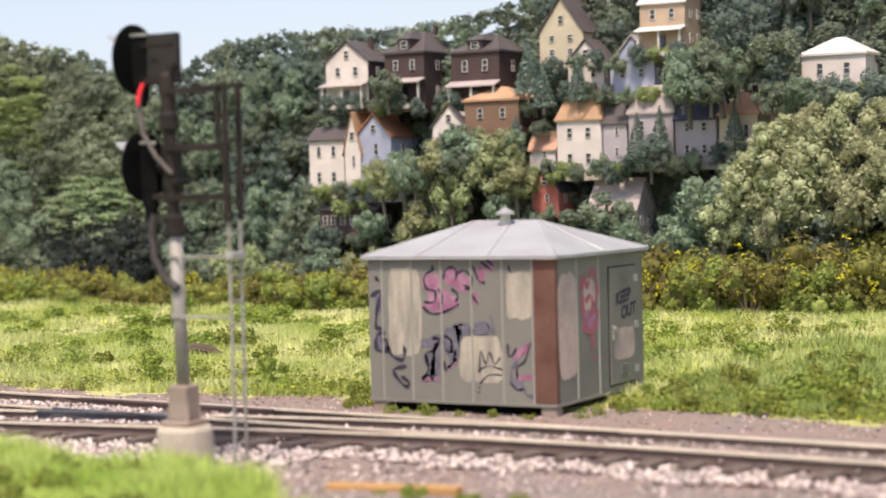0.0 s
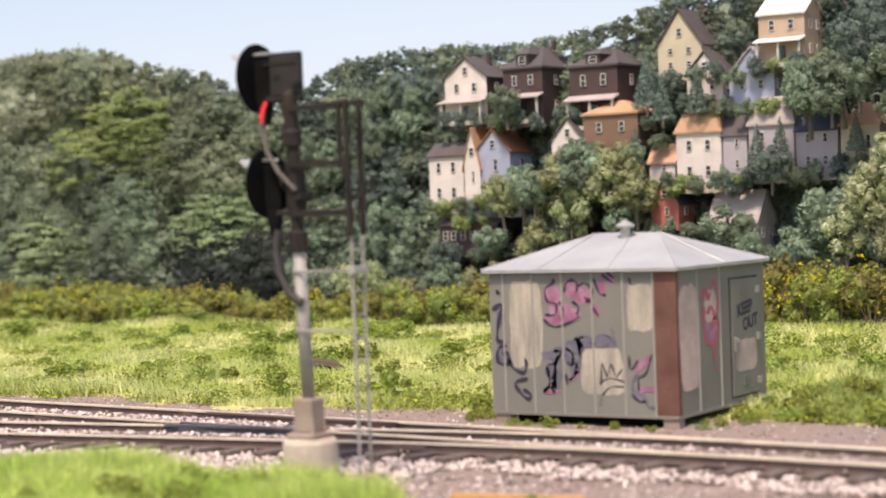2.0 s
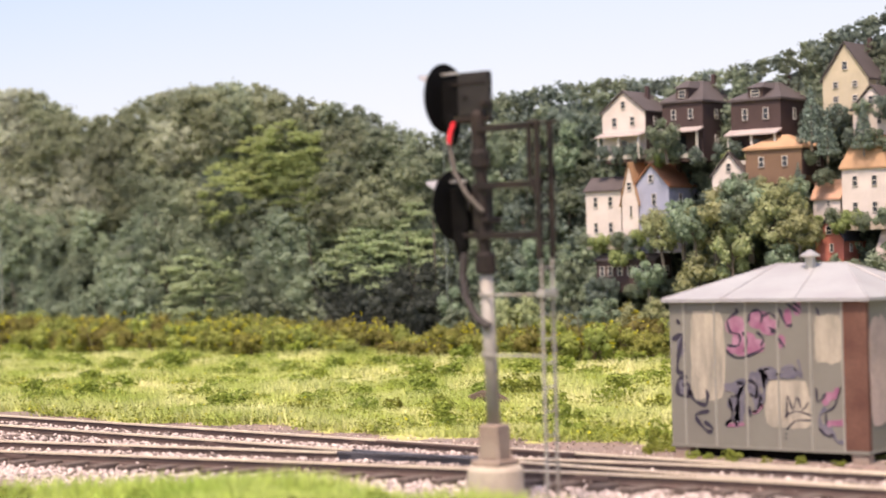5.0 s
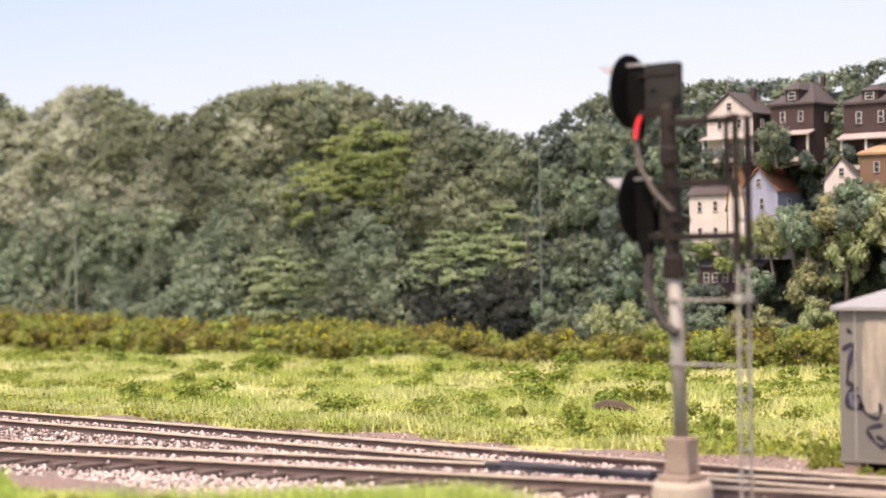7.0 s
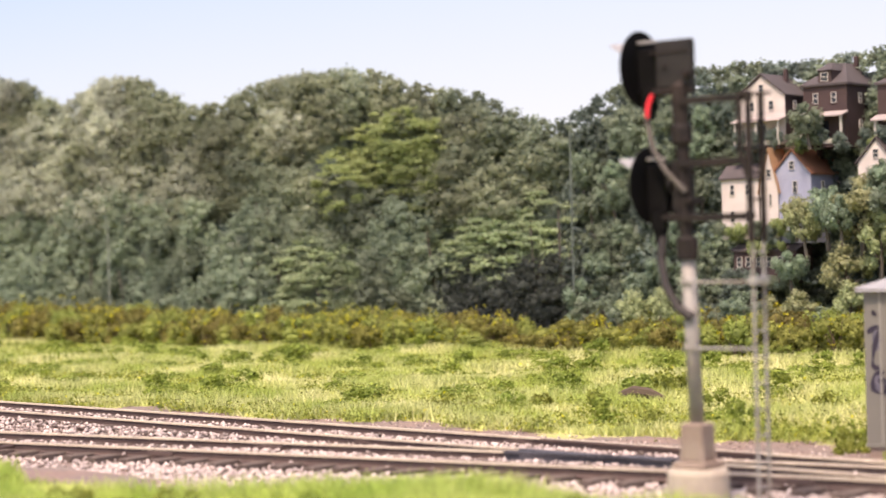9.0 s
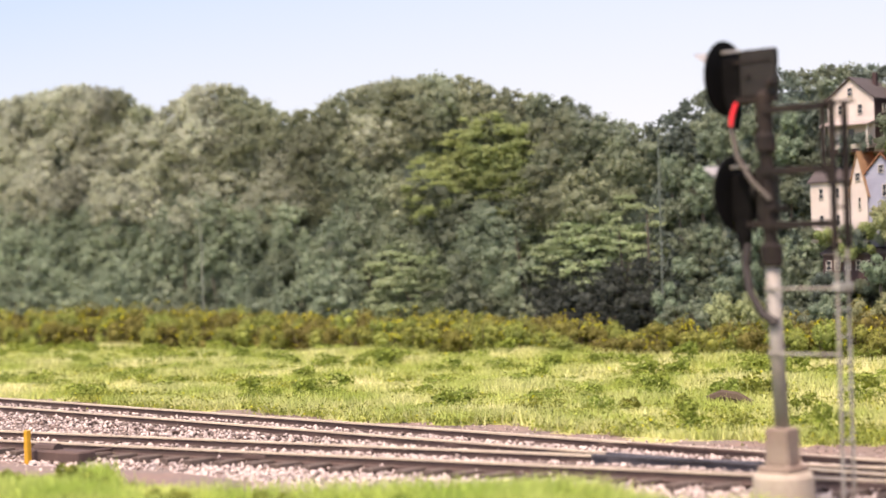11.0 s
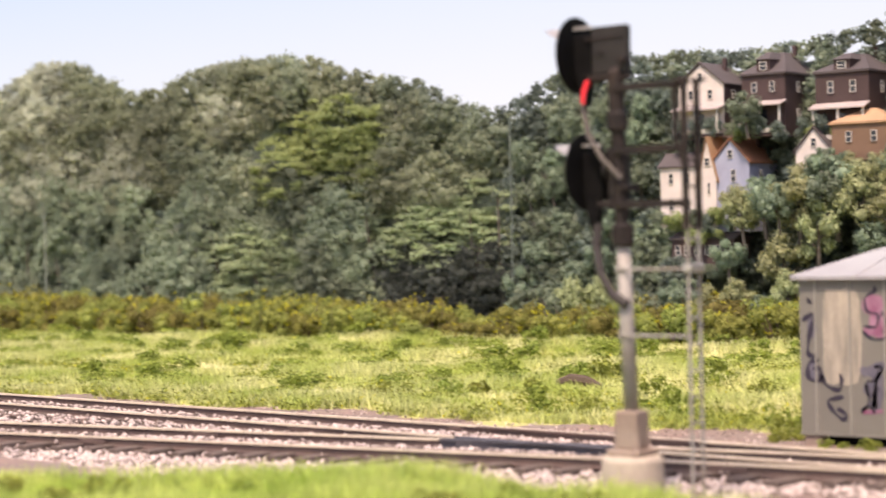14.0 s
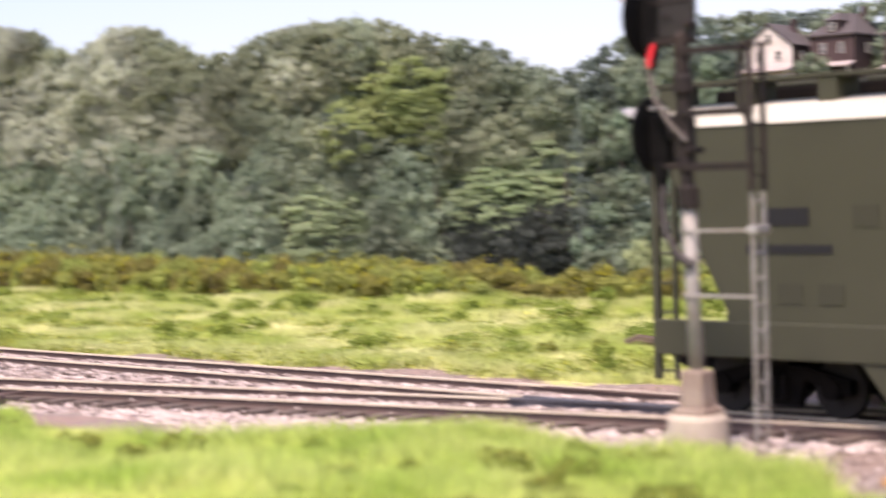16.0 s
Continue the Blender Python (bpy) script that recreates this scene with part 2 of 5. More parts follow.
# ---- building in mesh code ----
class Geo:
    """Vertices and faces of one mesh, in full-size metres."""

    def __init__(self):
        self.v, self.f, self.mi = [], [], []

    def add(self, vs, fs, mi=0):
        n = len(self.v)
        self.v.extend(tuple(q) for q in vs)
        self.f.extend(tuple(n + i for i in q) for q in fs)
        self.mi.extend([mi] * len(fs))
        return self

    def box(self, x0, x1, y0, y1, z0, z1, b=0.0, mi=0):
        if not b:
            vs = [(x, y, z) for z in (z0, z1) for x, y in ((x0, y0), (x1, y0), (x1, y1), (x0, y1))]
            return self.add(vs, [(3, 2, 1, 0), (4, 5, 6, 7), (0, 1, 5, 4), (1, 2, 6, 5), (2, 3, 7, 6), (3, 0, 4, 7)], mi)
        rings = []
        for z, i in ((z0, b), (z0 + b, 0), (z1 - b, 0), (z1, b)):
            c = max(b, i)
            a0, a1, c0, c1 = x0 + i, x1 - i, y0 + i, y1 - i
            rings.append([(a0 + b, c0, z), (a1 - b, c0, z), (a1, c0 + b, z), (a1, c1 - b, z), (a1 - b, c1, z), (a0 + b, c1, z), (a0, c1 - b, z), (a0, c0 + b, z)])
        return self.loft(rings, mi)

    def loft(self, rings, mi=0, caps=True, closed=True):
        n, k = len(rings[0]), len(rings)
        vs = [q for r in rings for q in r]
        fs = [(i * n + j, i * n + (j + 1) % n, (i + 1) * n + (j + 1) % n, (i + 1) * n + j) for i in range(k - 1) for j in range(n if closed else n - 1)]
        if caps:
            fs += [tuple(range(n - 1, -1, -1)), tuple((k - 1) * n + j for j in range(n))]
        return self.add(vs, fs, mi)

    def tube(self, pts, r, seg=10, mi=0):
        pts = [Vector(q) for q in pts]
        rs = r if isinstance(r, (list, tuple)) else [r] * len(pts)
        rings, side = [], None
        for i, q in enumerate(pts):
            d = (pts[min(i + 1, len(pts) - 1)] - pts[max(i - 1, 0)]).normalized()
            if side is None:
                side = d.orthogonal().normalized()
            side = (side - d * side.dot(d)).normalized()
            up = d.cross(side)
            rings.append([q + (side * math.cos(a) + up * math.sin(a)) * rs[i] for a in (2 * math.pi * j / seg for j in range(seg))])
        return self.loft(rings, mi)

    def prism(self, poly, y0, y1, axis="y", mi=0):
        """A polygon of (a, b) drawn out along an axis: y gives (x, z), x gives (y, z), z gives (x, y)."""
        at = {"y": lambda a, b, c: (a, c, b), "x": lambda a, b, c: (c, a, b), "z": lambda a, b, c: (a, b, c)}[axis]
        return self.loft([[at(a, b, c) for a, b in poly] for c in (y0, y1)], mi)

    def moved(self, m):
        self.v = [tuple(m @ Vector(q)) for q in self.v]
        return self

    def mesh(self, name, mats):
        me = bpy.data.meshes.new(name)
        me.from_pydata([(x * K, y * K, z * K) for x, y, z in self.v], [], self.f)
        for m in mats if isinstance(mats, (list, tuple)) else [mats]:
            me.materials.append(m)
        if any(self.mi):
            me.polygons.foreach_set("material_index", self.mi)
        bm = bmesh.new()
        bm.from_mesh(me)
        bmesh.ops.recalc_face_normals(bm, faces=bm.faces)
        bm.to_mesh(me)
        bm.free()
        return me


def soup(name, verts, tris, mats, index=None):
    """A mesh of very many small pieces, from arrays."""
    me = bpy.data.meshes.new(name)
    verts = np.asarray(verts, np.float32) * K
    tris = np.asarray(tris, np.int32)
    n = tris.shape[1]
    me.vertices.add(len(verts))
    me.vertices.foreach_set("co", verts.ravel())
    me.loops.add(tris.size)
    me.loops.foreach_set("vertex_index", tris.ravel())
    me.polygons.add(len(tris))
    me.polygons.foreach_set("loop_start", np.arange(0, tris.size, n, dtype=np.int32))
    for m in mats if isinstance(mats, (list, tuple)) else [mats]:
        me.materials.append(m)
    if index is not None:
        me.polygons.foreach_set("material_index", np.asarray(index, np.int32))
    me.update(calc_edges=True)
    return me


def smooth(ob):
    ob.data.polygons.foreach_set("use_smooth", [True] * len(ob.data.polygons))
    return ob


def part(name, geo, mat, parent, label=""):
    ob = new(name, geo if isinstance(geo, bpy.types.Mesh) else geo.mesh(name, mat))
    ob.parent = parent
    return tagged(ob, label) if label else ob


def thing(name, x, y, z, rz, label, category, group="", kind=""):
    ob = new(name)
    ob.empty_display_size = 0.3 * K
    ob.matrix_basis = pose(x * K, y * K, z * K, 0, 0, rz)
    return tagged(ob, label, category, group, kind)


def single(name, geo, mat, label, category, kind="", group="", at=None):
    ob = new(name, geo if isinstance(geo, bpy.types.Mesh) else geo.mesh(name, mat))
    if at:
        ob.matrix_basis = pose(at[0] * K, at[1] * K, at[2] * K, 0, 0, at[3] if len(at) > 3 else 0)
    return tagged(ob, label, category, group, kind)


def ground_z(x, y):
    """The land: flat by the tracks, rising a little to the hedge, with a low bank on the near side."""
    x, y = np.asarray(x, float), np.asarray(y, float)
    back = np.clip((y - 3) / 15, 0, 1) * 0.32
    bank = np.clip((-7.4 - y) / 6, 0, 1) * 0.25
    bed = np.clip((-1.2 - 0.0955 * x - y) / 0.4, 0, 1) * np.clip((y + 6.9 - 0.03 * np.minimum(x + 6, 0)) / 0.5, 0, 1) * 0.1
    return back + bank + 0.05 * np.sin(x * 0.9 + 1.3 * np.sin(y * 0.7)) * np.clip((np.abs(y + 2.5) - 3) / 2, 0, 1) - bed


def main_rail(x):
    return -1.785 - 0.0955 * x          # the far rail of the through track


def apart(x):
    """How far the diverging track has left the through track."""
    s = np.maximum(3.5 - np.asarray(x, float), 0)
    return np.where(s < 7, 0.016 * s * s, 0.784 + 0.224 * (s - 7))


GAUGE = 1.44
RAIL_Z = 0.15

# ---- ground, sky and hill ----
def build_ground():
    xs = np.concatenate([[-90, -78], np.arange(-66, 22.1, 0.5), [34, 46, 58, 70]])
    ys = np.concatenate([[-52, -40], np.arange(-30, 20.1, 0.4), [24, 28]])
    X, Y = np.meshgrid(xs, ys)
    Z = ground_z(X, Y)
    rng = np.random.default_rng(3)
    inner = (X > -66) & (X < 22) & (Y > -30) & (Y < 20)
    Z = Z + np.where(inner, rng.normal(0, 0.012, X.shape), 0)
    n, k = X.shape
    idx = np.arange(n * k).reshape(n, k)
    quads = np.stack([idx[:-1, :-1], idx[:-1, 1:], idx[1:, 1:], idx[1:, :-1]], -1).reshape(-1, 4)
    cx, cy = X.ravel()[quads].mean(1), Y.ravel()[quads].mean(1)
    wob = 0.35 * np.sin(cx * 0.8) + 0.25 * np.sin(cx * 2.3 + 1)
    dirt = (cy < 0.95 + wob + np.clip(-cx - 8, 0, 40) * 0.05) & (cy > -7.75 + wob - np.clip(cx + 1.5, 0, 4) * 0.75 - 1.6 * np.clip((-7 - cx) / 4, 0, 1))
    me = soup("ground", np.stack([X.ravel(), Y.ravel(), Z.ravel()], 1), quads, [M_EARTH, M_DIRT], dirt.astype(int))
    smooth(single("ground", me, None, "green field ground with a cinder strip along the tracks", "ground", "structure"))


build_ground()
g = Geo()
arc = [(x, 27 - 0.00006 * (x + 20) ** 2) for x in range(-90, 71, 8)]
g.loft([[(x, y, z) for x, y in arc] for z in (-0.5, 28)], caps=False, closed=False)
single("sky_backdrop", g, M_SKY, "pale blue painted sky behind the wooded hills", "sky", "structure")

EYE = Vector((11, -26.5, 3.4))
CREST_X = np.array([-80, -62, -57.8, -51.9, -49.3, -46.9, -44.4, -42.4, -39.9, -38.2, -36.6, -34.4, -31.4, -29, -26.6, -25.1, -23.8, -23.3, -22.3, -21, -19, -17, -15, -13, -11.6, -9.5, -7, -3, 8, 30])
CREST_Z = np.array([10, 10.3, 10.5, 10.7, 10.3, 9.15, 10.1, 9.9, 8.65, 8.7, 9.2, 9.45, 9.3, 8.6, 8.17, 7.4, 7.05, 7.05, 7.6, 8.1, 8.25, 8.25, 8.15, 8.3, 8.5, 9.1, 10.05, 11.3, 12.5, 13])


def crest(x):
    return float(np.interp(x, CREST_X, CREST_Z))


def hill_y(x, z):
    """The hillside leans back as it climbs."""
    return 20.4 + 1.7 * max(0.0, min(1.0, z / crest(x)))


def on_hill(x, z, out=0.0):
    """A place given on the upright plane y = 20.5 as seen from the trackside, moved on to the hillside."""
    y = hill_y(x, z) - out
    p = EYE + (Vector((x, 20.5, z)) - EYE) * ((y - EYE.y) / (20.5 - EYE.y))
    return p


def build_hill():
    us = np.arange(-78, 28, 0.6)
    rows = 14
    vs = []
    for j in range(rows + 1):
        for u in us:
            c = crest(u) - 0.4
            z = -0.4 + (c + 0.4) * j / rows
            p = on_hill(u, z) + Vector((0, 0.25 + 0.18 * noise.noise(Vector((u * 0.7, z * 0.8, 3))), 0))
            vs.append(tuple(p))
    for u in us:
        p = on_hill(u, crest(u) - 0.4)
        vs.append((p.x, p.y + 3.2, -0.4))
    n = len(us)
    idx = np.arange(len(vs)).reshape(-1, n)
    quads = np.stack([idx[:-1, :-1], idx[:-1, 1:], idx[1:, 1:], idx[1:, :-1]], -1).reshape(-1, 4)
    smooth(single("hillside", soup("hillside", vs, quads, M_HILL), None, "steep dark green wooded hillside behind the hedge", "hill", "structure"))


build_hill()


# ---- foliage ----
def leaves(rng, centres, normals, size, spread=0.6):
    """Small pointed leaves round given places."""
    n = len(centres)
    d = normals + rng.normal(0, spread, (n, 3))
    d /= np.linalg.norm(d, axis=1)[:, None] + 1e-9
    a = np.cross(d, rng.normal(0, 1, (n, 3)))
    a /= np.linalg.norm(a, axis=1)[:, None] + 1e-9
    b = np.cross(d, a)
    s = (size * rng.uniform(0.6, 1.4, n))[:, None]
    v = np.stack([centres - a * s * 0.9 - b * s * 0.3, centres + a * s * 0.9 - b * s * 0.3, centres + b * s * 0.9], 1).reshape(-1, 3)
    return v, np.arange(n * 3).reshape(-1, 3)


def ball(sub):
    bm = bmesh.new()
    bmesh.ops.create_icosphere(bm, subdivisions=sub, radius=1)
    v = np.array([q.co[:] for q in bm.verts])
    t = np.array([[q.index for q in f.verts] for f in bm.faces])
    bm.free()
    return v, t


BALL = ball(1)


def crown_points(rng, n, radii, lumps, lump_r, centre, core=False):
    """Places on the skins of many overlapping lumps that make up an uneven crown."""
    L = rng.normal(0, 1, (lumps, 3))
    L /= np.linalg.norm(L, axis=1)[:, None]
    L *= rng.uniform(0.35, 1.0, (lumps, 1)) ** 0.6
    L = L * radii
    r = lump_r * rng.uniform(0.6, 1.3, lumps)
    k = rng.integers(0, lumps, n)
    d = rng.normal(0, 1, (n, 3))
    d[:, 2] += 0.25
    d /= np.linalg.norm(d, axis=1)[:, None]
    p = L[k] + d * (r[k] * rng.uniform(0.75, 1.05, n))[:, None]
    if not core:
        return p + centre, d
    # the dense inside of each lump, uneven, a little within the leaves
    bv, bt = BALL
    w = bv[None] * (r * 0.66)[:, None, None] * rng.uniform(0.7, 1.1, (lumps, len(bv), 1)) + L[:, None]
    return p + centre, d, w.reshape(-1, 3) + centre, (np.arange(lumps)[:, None, None] * len(bv) + bt[None]).reshape(-1, 3)


def branchy(rng, h, r, limbs, reach):
    g = Geo()
    g.tube([(0, 0, -0.15), (0.03 * h, 0, h * 0.35), (0, 0.04 * h, h * 0.7), (0.02, 0, h)], [r * 1.25, r, r * 0.7, r * 0.3], 7)
    for i in range(limbs):
        a = 2.4 * i + rng.uniform(0, 1)
        z = h * rng.uniform(0.4, 0.85)
        e = reach * rng.uniform(0.6, 1.0)
        g.tube([(0, 0, z), (e * 0.5 * math.cos(a), e * 0.5 * math.sin(a), z + e * 0.4), (e * math.cos(a), e * math.sin(a), z + e * 0.6)], [r * 0.5, r * 0.35, r * 0.15], 5)
    return g


def tree_mesh(seed, leaf, n, radii, lumps, lump_r, size, mat):
    rng = np.random.default_rng(seed)
    p, d, w, k = crown_points(rng, n, np.array(radii), lumps, lump_r, np.array((0, 0, radii[2] + leaf)), True)
    v, t = leaves(rng, p, d, size, 0.85)
    return soup("crown", np.concatenate([w, v]), np.concatenate([k, t + len(w)]), mat)


def fir_mesh(seed, n, h, r, mat):
    rng = np.random.default_rng(seed)
    z = h * (1 - np.sqrt(rng.uniform(0, 1, n)))
    tier = 0.75 + 0.25 * np.abs(np.sin(z / h * 22))
    rad = r * (1 - z / h) * tier * rng.uniform(0.75, 1.05, n)
    a = rng.uniform(0, 2 * np.pi, n)
    p = np.stack([rad * np.cos(a), rad * np.sin(a), z + 0.12], 1)
    d = np.stack([np.cos(a), np.sin(a), -0.3 + 0 * a], 1)
    v, t = leaves(rng, p, d, 0.055)
    return soup("crown", v, t, mat)


def tree_kind(name, crown, trunk, label):
    ob = new(name)
    part("trunk", trunk, M_BARK, ob)
    part("crown", crown, None, ob)
    return tagged(ob, label, "tree", "trees on the hillside")


RNG = np.random.default_rng(11)
HOUSE_RECTS = []        # x0, x1, z0, z1 on the plane y = 20.5, kept free of crowns


def clear_of_houses(x, z, r):
    return all(x + r * 0.85 < a or x - r * 0.85 > b or z + r * 0.8 < c or z - r * 0.8 > d for a, b, c, d in HOUSE_RECTS)


def plant(kinds, x, z, r, back=0.0):
    """Sets a tree so that its crown's middle is seen at (x, z); kinds have crowns of unit radius."""
    p = on_hill(x, z, 0.35 - back)
    o = copy_thing(kinds[RNG.integers(len(kinds))], Matrix())
    s = r * RNG.uniform(0.92, 1.1)
    o.matrix_basis = Matrix.Translation(Vector((p.x, p.y, p.z - 1.45 * s)) * K) @ pose(0, 0, 0, RNG.uniform(-5, 5), RNG.uniform(-5, 5), RNG.uniform(0, 360)) @ Matrix.Diagonal((s, s * RNG.uniform(0.8, 1), s * RNG.uniform(0.9, 1.15), 1))
    return o


# ---- houses on the hill ----
TX = [(0, -36.3, 5.56, 9.55), (300, -28.39, 5.23, 8.96), (600, -21.44, 4.94, 8.44), (800, -17.26, 4.76, 8.13), (1000, -13.39, 4.6, 7.84), (1200, -9.81, 4.45, 7.57), (1400, -6.47, 4.31, 7.33), (1600, -3.34, 4.18, 7.1), (1800, -0.4, 4.05, 6.88)]
TX = np.array(TX)


def plan_x(u):
    return float(np.interp(u, TX[:, 0], TX[:, 1]))


def plan_z(u, v):
    a, b = np.interp(u, TX[:, 0], TX[:, 2]), np.interp(u, TX[:, 0], TX[:, 3])
    return float(a + (300 - v) * (b - a) / 200)


W_WHITE = paint("clapboard_white", (0.62, 0.545, 0.50))
W_CREAM = paint("clapboard_cream", (0.50, 0.43, 0.315))
W_TAN = paint("clapboard_tan", (0.45, 0.33, 0.235))
# brick walls; the same dark colour is put on some flanks as shade
W_BRICK = paint("house_brick_and_shade", (0.068, 0.043, 0.041), vary=0.3)
W_BROWN = paint("house_brown", (0.19, 0.115, 0.075))
W_BLUE = paint("clapboard_blue", (0.33, 0.345, 0.44))
# lilac walls, and the painted shade on one white house's flank
W_LILAC = paint("clapboard_lilac_grey_and_shade", (0.40, 0.355, 0.37))
W_RED = paint("house_red", (0.47, 0.15, 0.115))
R_DARK = paint("shingle_dark", (0.085, 0.07, 0.07), vary=0.25)
R_NAVY = paint("shingle_slate", (0.05, 0.055, 0.085), vary=0.25)
R_ORANGE = paint("shingle_orange", (0.42, 0.255, 0.15), vary=0.15)
R_BROWN = paint("shingle_brown", (0.26, 0.12, 0.07), vary=0.2)
R_GREY = paint("shingle_grey", (0.38, 0.32, 0.30), vary=0.15)
R_PINK = paint("shingle_salmon", (0.50, 0.29, 0.20), vary=0.15)
R_PALE = paint("roof_pale", (0.62, 0.59, 0.56), vary=0.1)
W_TRIM = paint("house_trim", (0.58, 0.54, 0.49))
_win = {}


def window_part(parent, w, h, x, y, z, side):
    """A framed pane; side 0 looks to -y, side 1 to +x."""
    key = (round(w, 2), round(h, 2))
    if key not in _win:
        f = Geo()
        t = 0.014
        f.box(-w / 2 - t, w / 2 + t, -0.03, 0.02, h / 2, h / 2 + t).box(-w / 2 - t, w / 2 + t, -0.035, 0.02, -h / 2 - t, -h / 2)
        f.box(-w / 2 - t, -w / 2, -0.03, 0.02, -h / 2, h / 2).box(w / 2, w / 2 + t, -0.03, 0.02, -h / 2, h / 2).box(-w / 2, w / 2, -0.02, 0.02, -0.008, 0.008)
        p = Geo().box(-w / 2, w / 2, -0.012, 0.02, -h / 2, h / 2)
        _win[key] = (f.mesh("window", W_TRIM), p.mesh("pane", M_GLASS))
    fr, pn = _win[key]
    o = part("window", fr, None, parent)
    o.matrix_basis = pose(x * K, y * K, z * K, 0, 0, 90 if side else 0)
    part("pane", pn, None, o)


def house(label, u0, u1, v_eave, v_bot, v_top, depth, wall, roof, style="gable", shade_wall=None, porch=0, cols=2, storeys=2, chimney=True, overhang=0.06, sink=0.22, reach=0, out=0.0):
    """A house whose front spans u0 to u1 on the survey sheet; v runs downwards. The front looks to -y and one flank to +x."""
    x0, x1 = plan_x(u0), plan_x(u1)
    um = (u0 + u1) / 2
    ze, zb, zt = plan_z(um, v_eave), plan_z(um, v_bot), plan_z(um, v_top)
    HOUSE_RECTS.append((x0 - 0.05, x1 + depth * 0.62 + reach, zb + (ze - zb) * 0.22, zt))
    p0 = on_hill((x0 + x1) / 2, zb + 0.2, 1.25 + out)
    s = (p0.y - EYE.y) / (20.5 - EYE.y)
    w, he, ht = (x1 - x0) * s, (ze - zb) * s, (zt - zb) * s
    zbase = EYE.z + (zb - EYE.z) * s
    th = thing("house", p0.x, p0.y, zbase, 0, label, "house", "houses on the hillside")
    h = w / 2
    b = Geo()
    o = overhang
    lo = -sink
    r = Geo()
    if style == "gable":
        b.prism([(-h, lo), (h, lo), (h, he), (0, ht - 0.04), (-h, he)], 0, depth)
        k = (ht - he) / h
        for q in (-1, 1):
            e = [(0, ht), (0, ht + 0.05), (q * (h + o), he - k * o + 0.05), (q * (h + o), he - k * o)]
            r.prism(e, -o, depth + o)
    elif style == "side":           # ridge across the view
        b.prism([(0, lo), (depth, lo), (depth, he), (depth / 2, ht - 0.04), (0, he)], -h, h, "x")
        k = (ht - he) / (depth / 2)
        for q in (-1, 1):
            e = [(depth / 2, ht), (depth / 2, ht + 0.05), (depth / 2 + q * (depth / 2 + o), he - k * o + 0.05), (depth / 2 + q * (depth / 2 + o), he - k * o)]
            r.prism(e, -h - o, h + o, "x")
    elif style == "gambrel":
        pr = [(-h, he), (-h * 0.8, he + (ht - he) * 0.65), (0, ht), (h * 0.8, he + (ht - he) * 0.65), (h, he)]
        b.prism([(-h, lo), (h, lo), (h, he), (0, ht - 0.1), (-h, he)], 0.02, depth)
        b.prism([(a * 0.97, c - 0.03) for a, c in pr], 0.03, depth - 0.02, mi=1)
        b2 = [(a * 1.04, c) for a, c in pr]
        for (a, c), (d, e) in zip(b2[:-1], b2[1:]):
            r.prism([(a, c), (d, e), (d, e + 0.05), (a, c + 0.05)], -o, depth + o)
    elif style == "mansard":        # steep lower slopes and a flat top
        b.box(-h, h, 0, depth, lo, he)
        ring = [(-h - o, -o), (h + o, -o), (h + o, depth + o), (-h - o, depth + o)]
        top = [(-h * 0.62, depth * 0.2), (h * 0.72, depth * 0.2), (h * 0.72, depth * 0.8), (-h * 0.62, depth * 0.8)]
        r.loft([[(x, y, he) for x, y in ring], [(x, y, he + 0.05) for x, y in ring], [(x, y, ht - 0.04) for x, y in top], [(x * 0.9, depth * 0.5 + (y - depth * 0.5) * 0.9, ht) for x, y in top]])
    else:                           # hip
        b.box(-h, h, 0, depth, lo, he)
        e = 0.06
        ring = [(-h - o, -o), (h + o, -o), (h + o, depth + o), (-h - o, depth + o)]
        top = [(-h * 0.15, depth * 0.42), (h * 0.15, depth * 0.42), (h * 0.15, depth * 0.58), (-h * 0.15, depth * 0.58)]
        r.loft([[(x, y, he) for x, y in ring], [(x, y, he + e) for x, y in ring], [(x, y, ht) for x, y in top]])
    part("wall", b, [wall, roof if style == "gambrel" else wall], th)
    part("roof", r, roof, th)
    # the flank's shade is painted on as a panel of darker colour
    if shade_wall:
        part("flank_shade", Geo().box(h + 0.002, h + 0.02, 0.02, depth - 0.02, 0, he - 0.01), shade_wall, th, "thin panel painting the flank darker as shade")
    hs = he / storeys
    for j in range(storeys):
        for i in range(cols):
            x = -h + (i + 0.5 + (0.08 if i == 0 else -0.08)) * w / cols
            if not (porch and j == 0):
                window_part(th, min(0.14, w * 0.1), hs * 0.36, x, 0, hs * (j + 0.55), 0)
        for i in range(2):
            window_part(th, 0.13, hs * 0.36, h + (0.02 if shade_wall else 0), depth * (0.3 + 0.4 * i), hs * (j + 0.55), 1)
    if style == "gable" and ht - he > 0.5:
        window_part(th, 0.14, 0.2, 0, 0, he + (ht - he) * 0.35, 0)
    if style == "hip" and storeys > 1:
        d = Geo().box(-h * 0.3, h * 0.3, 0.02, depth * 0.35, he + 0.05, he + (ht - he) * 0.62)
        dm = part("dormer", d, wall, th)
        c = Geo()
        c.loft([[(x * h * 0.36, y, he + (ht - he) * 0.62) for x, y in ((-1, -0.04), (1, -0.04), (1, depth * 0.4), (-1, depth * 0.4))],
                [(x * h * 0.1, depth * y, he + (ht - he) * 0.95) for x, y in ((-1, 0.15), (1, 0.15), (1, 0.35), (-1, 0.35))]])
        part("dormer_roof", c, roof, th)
        window_part(th, h * 0.3, (ht - he) * 0.3, 0, 0.02, he + (ht - he) * 0.36, 0)
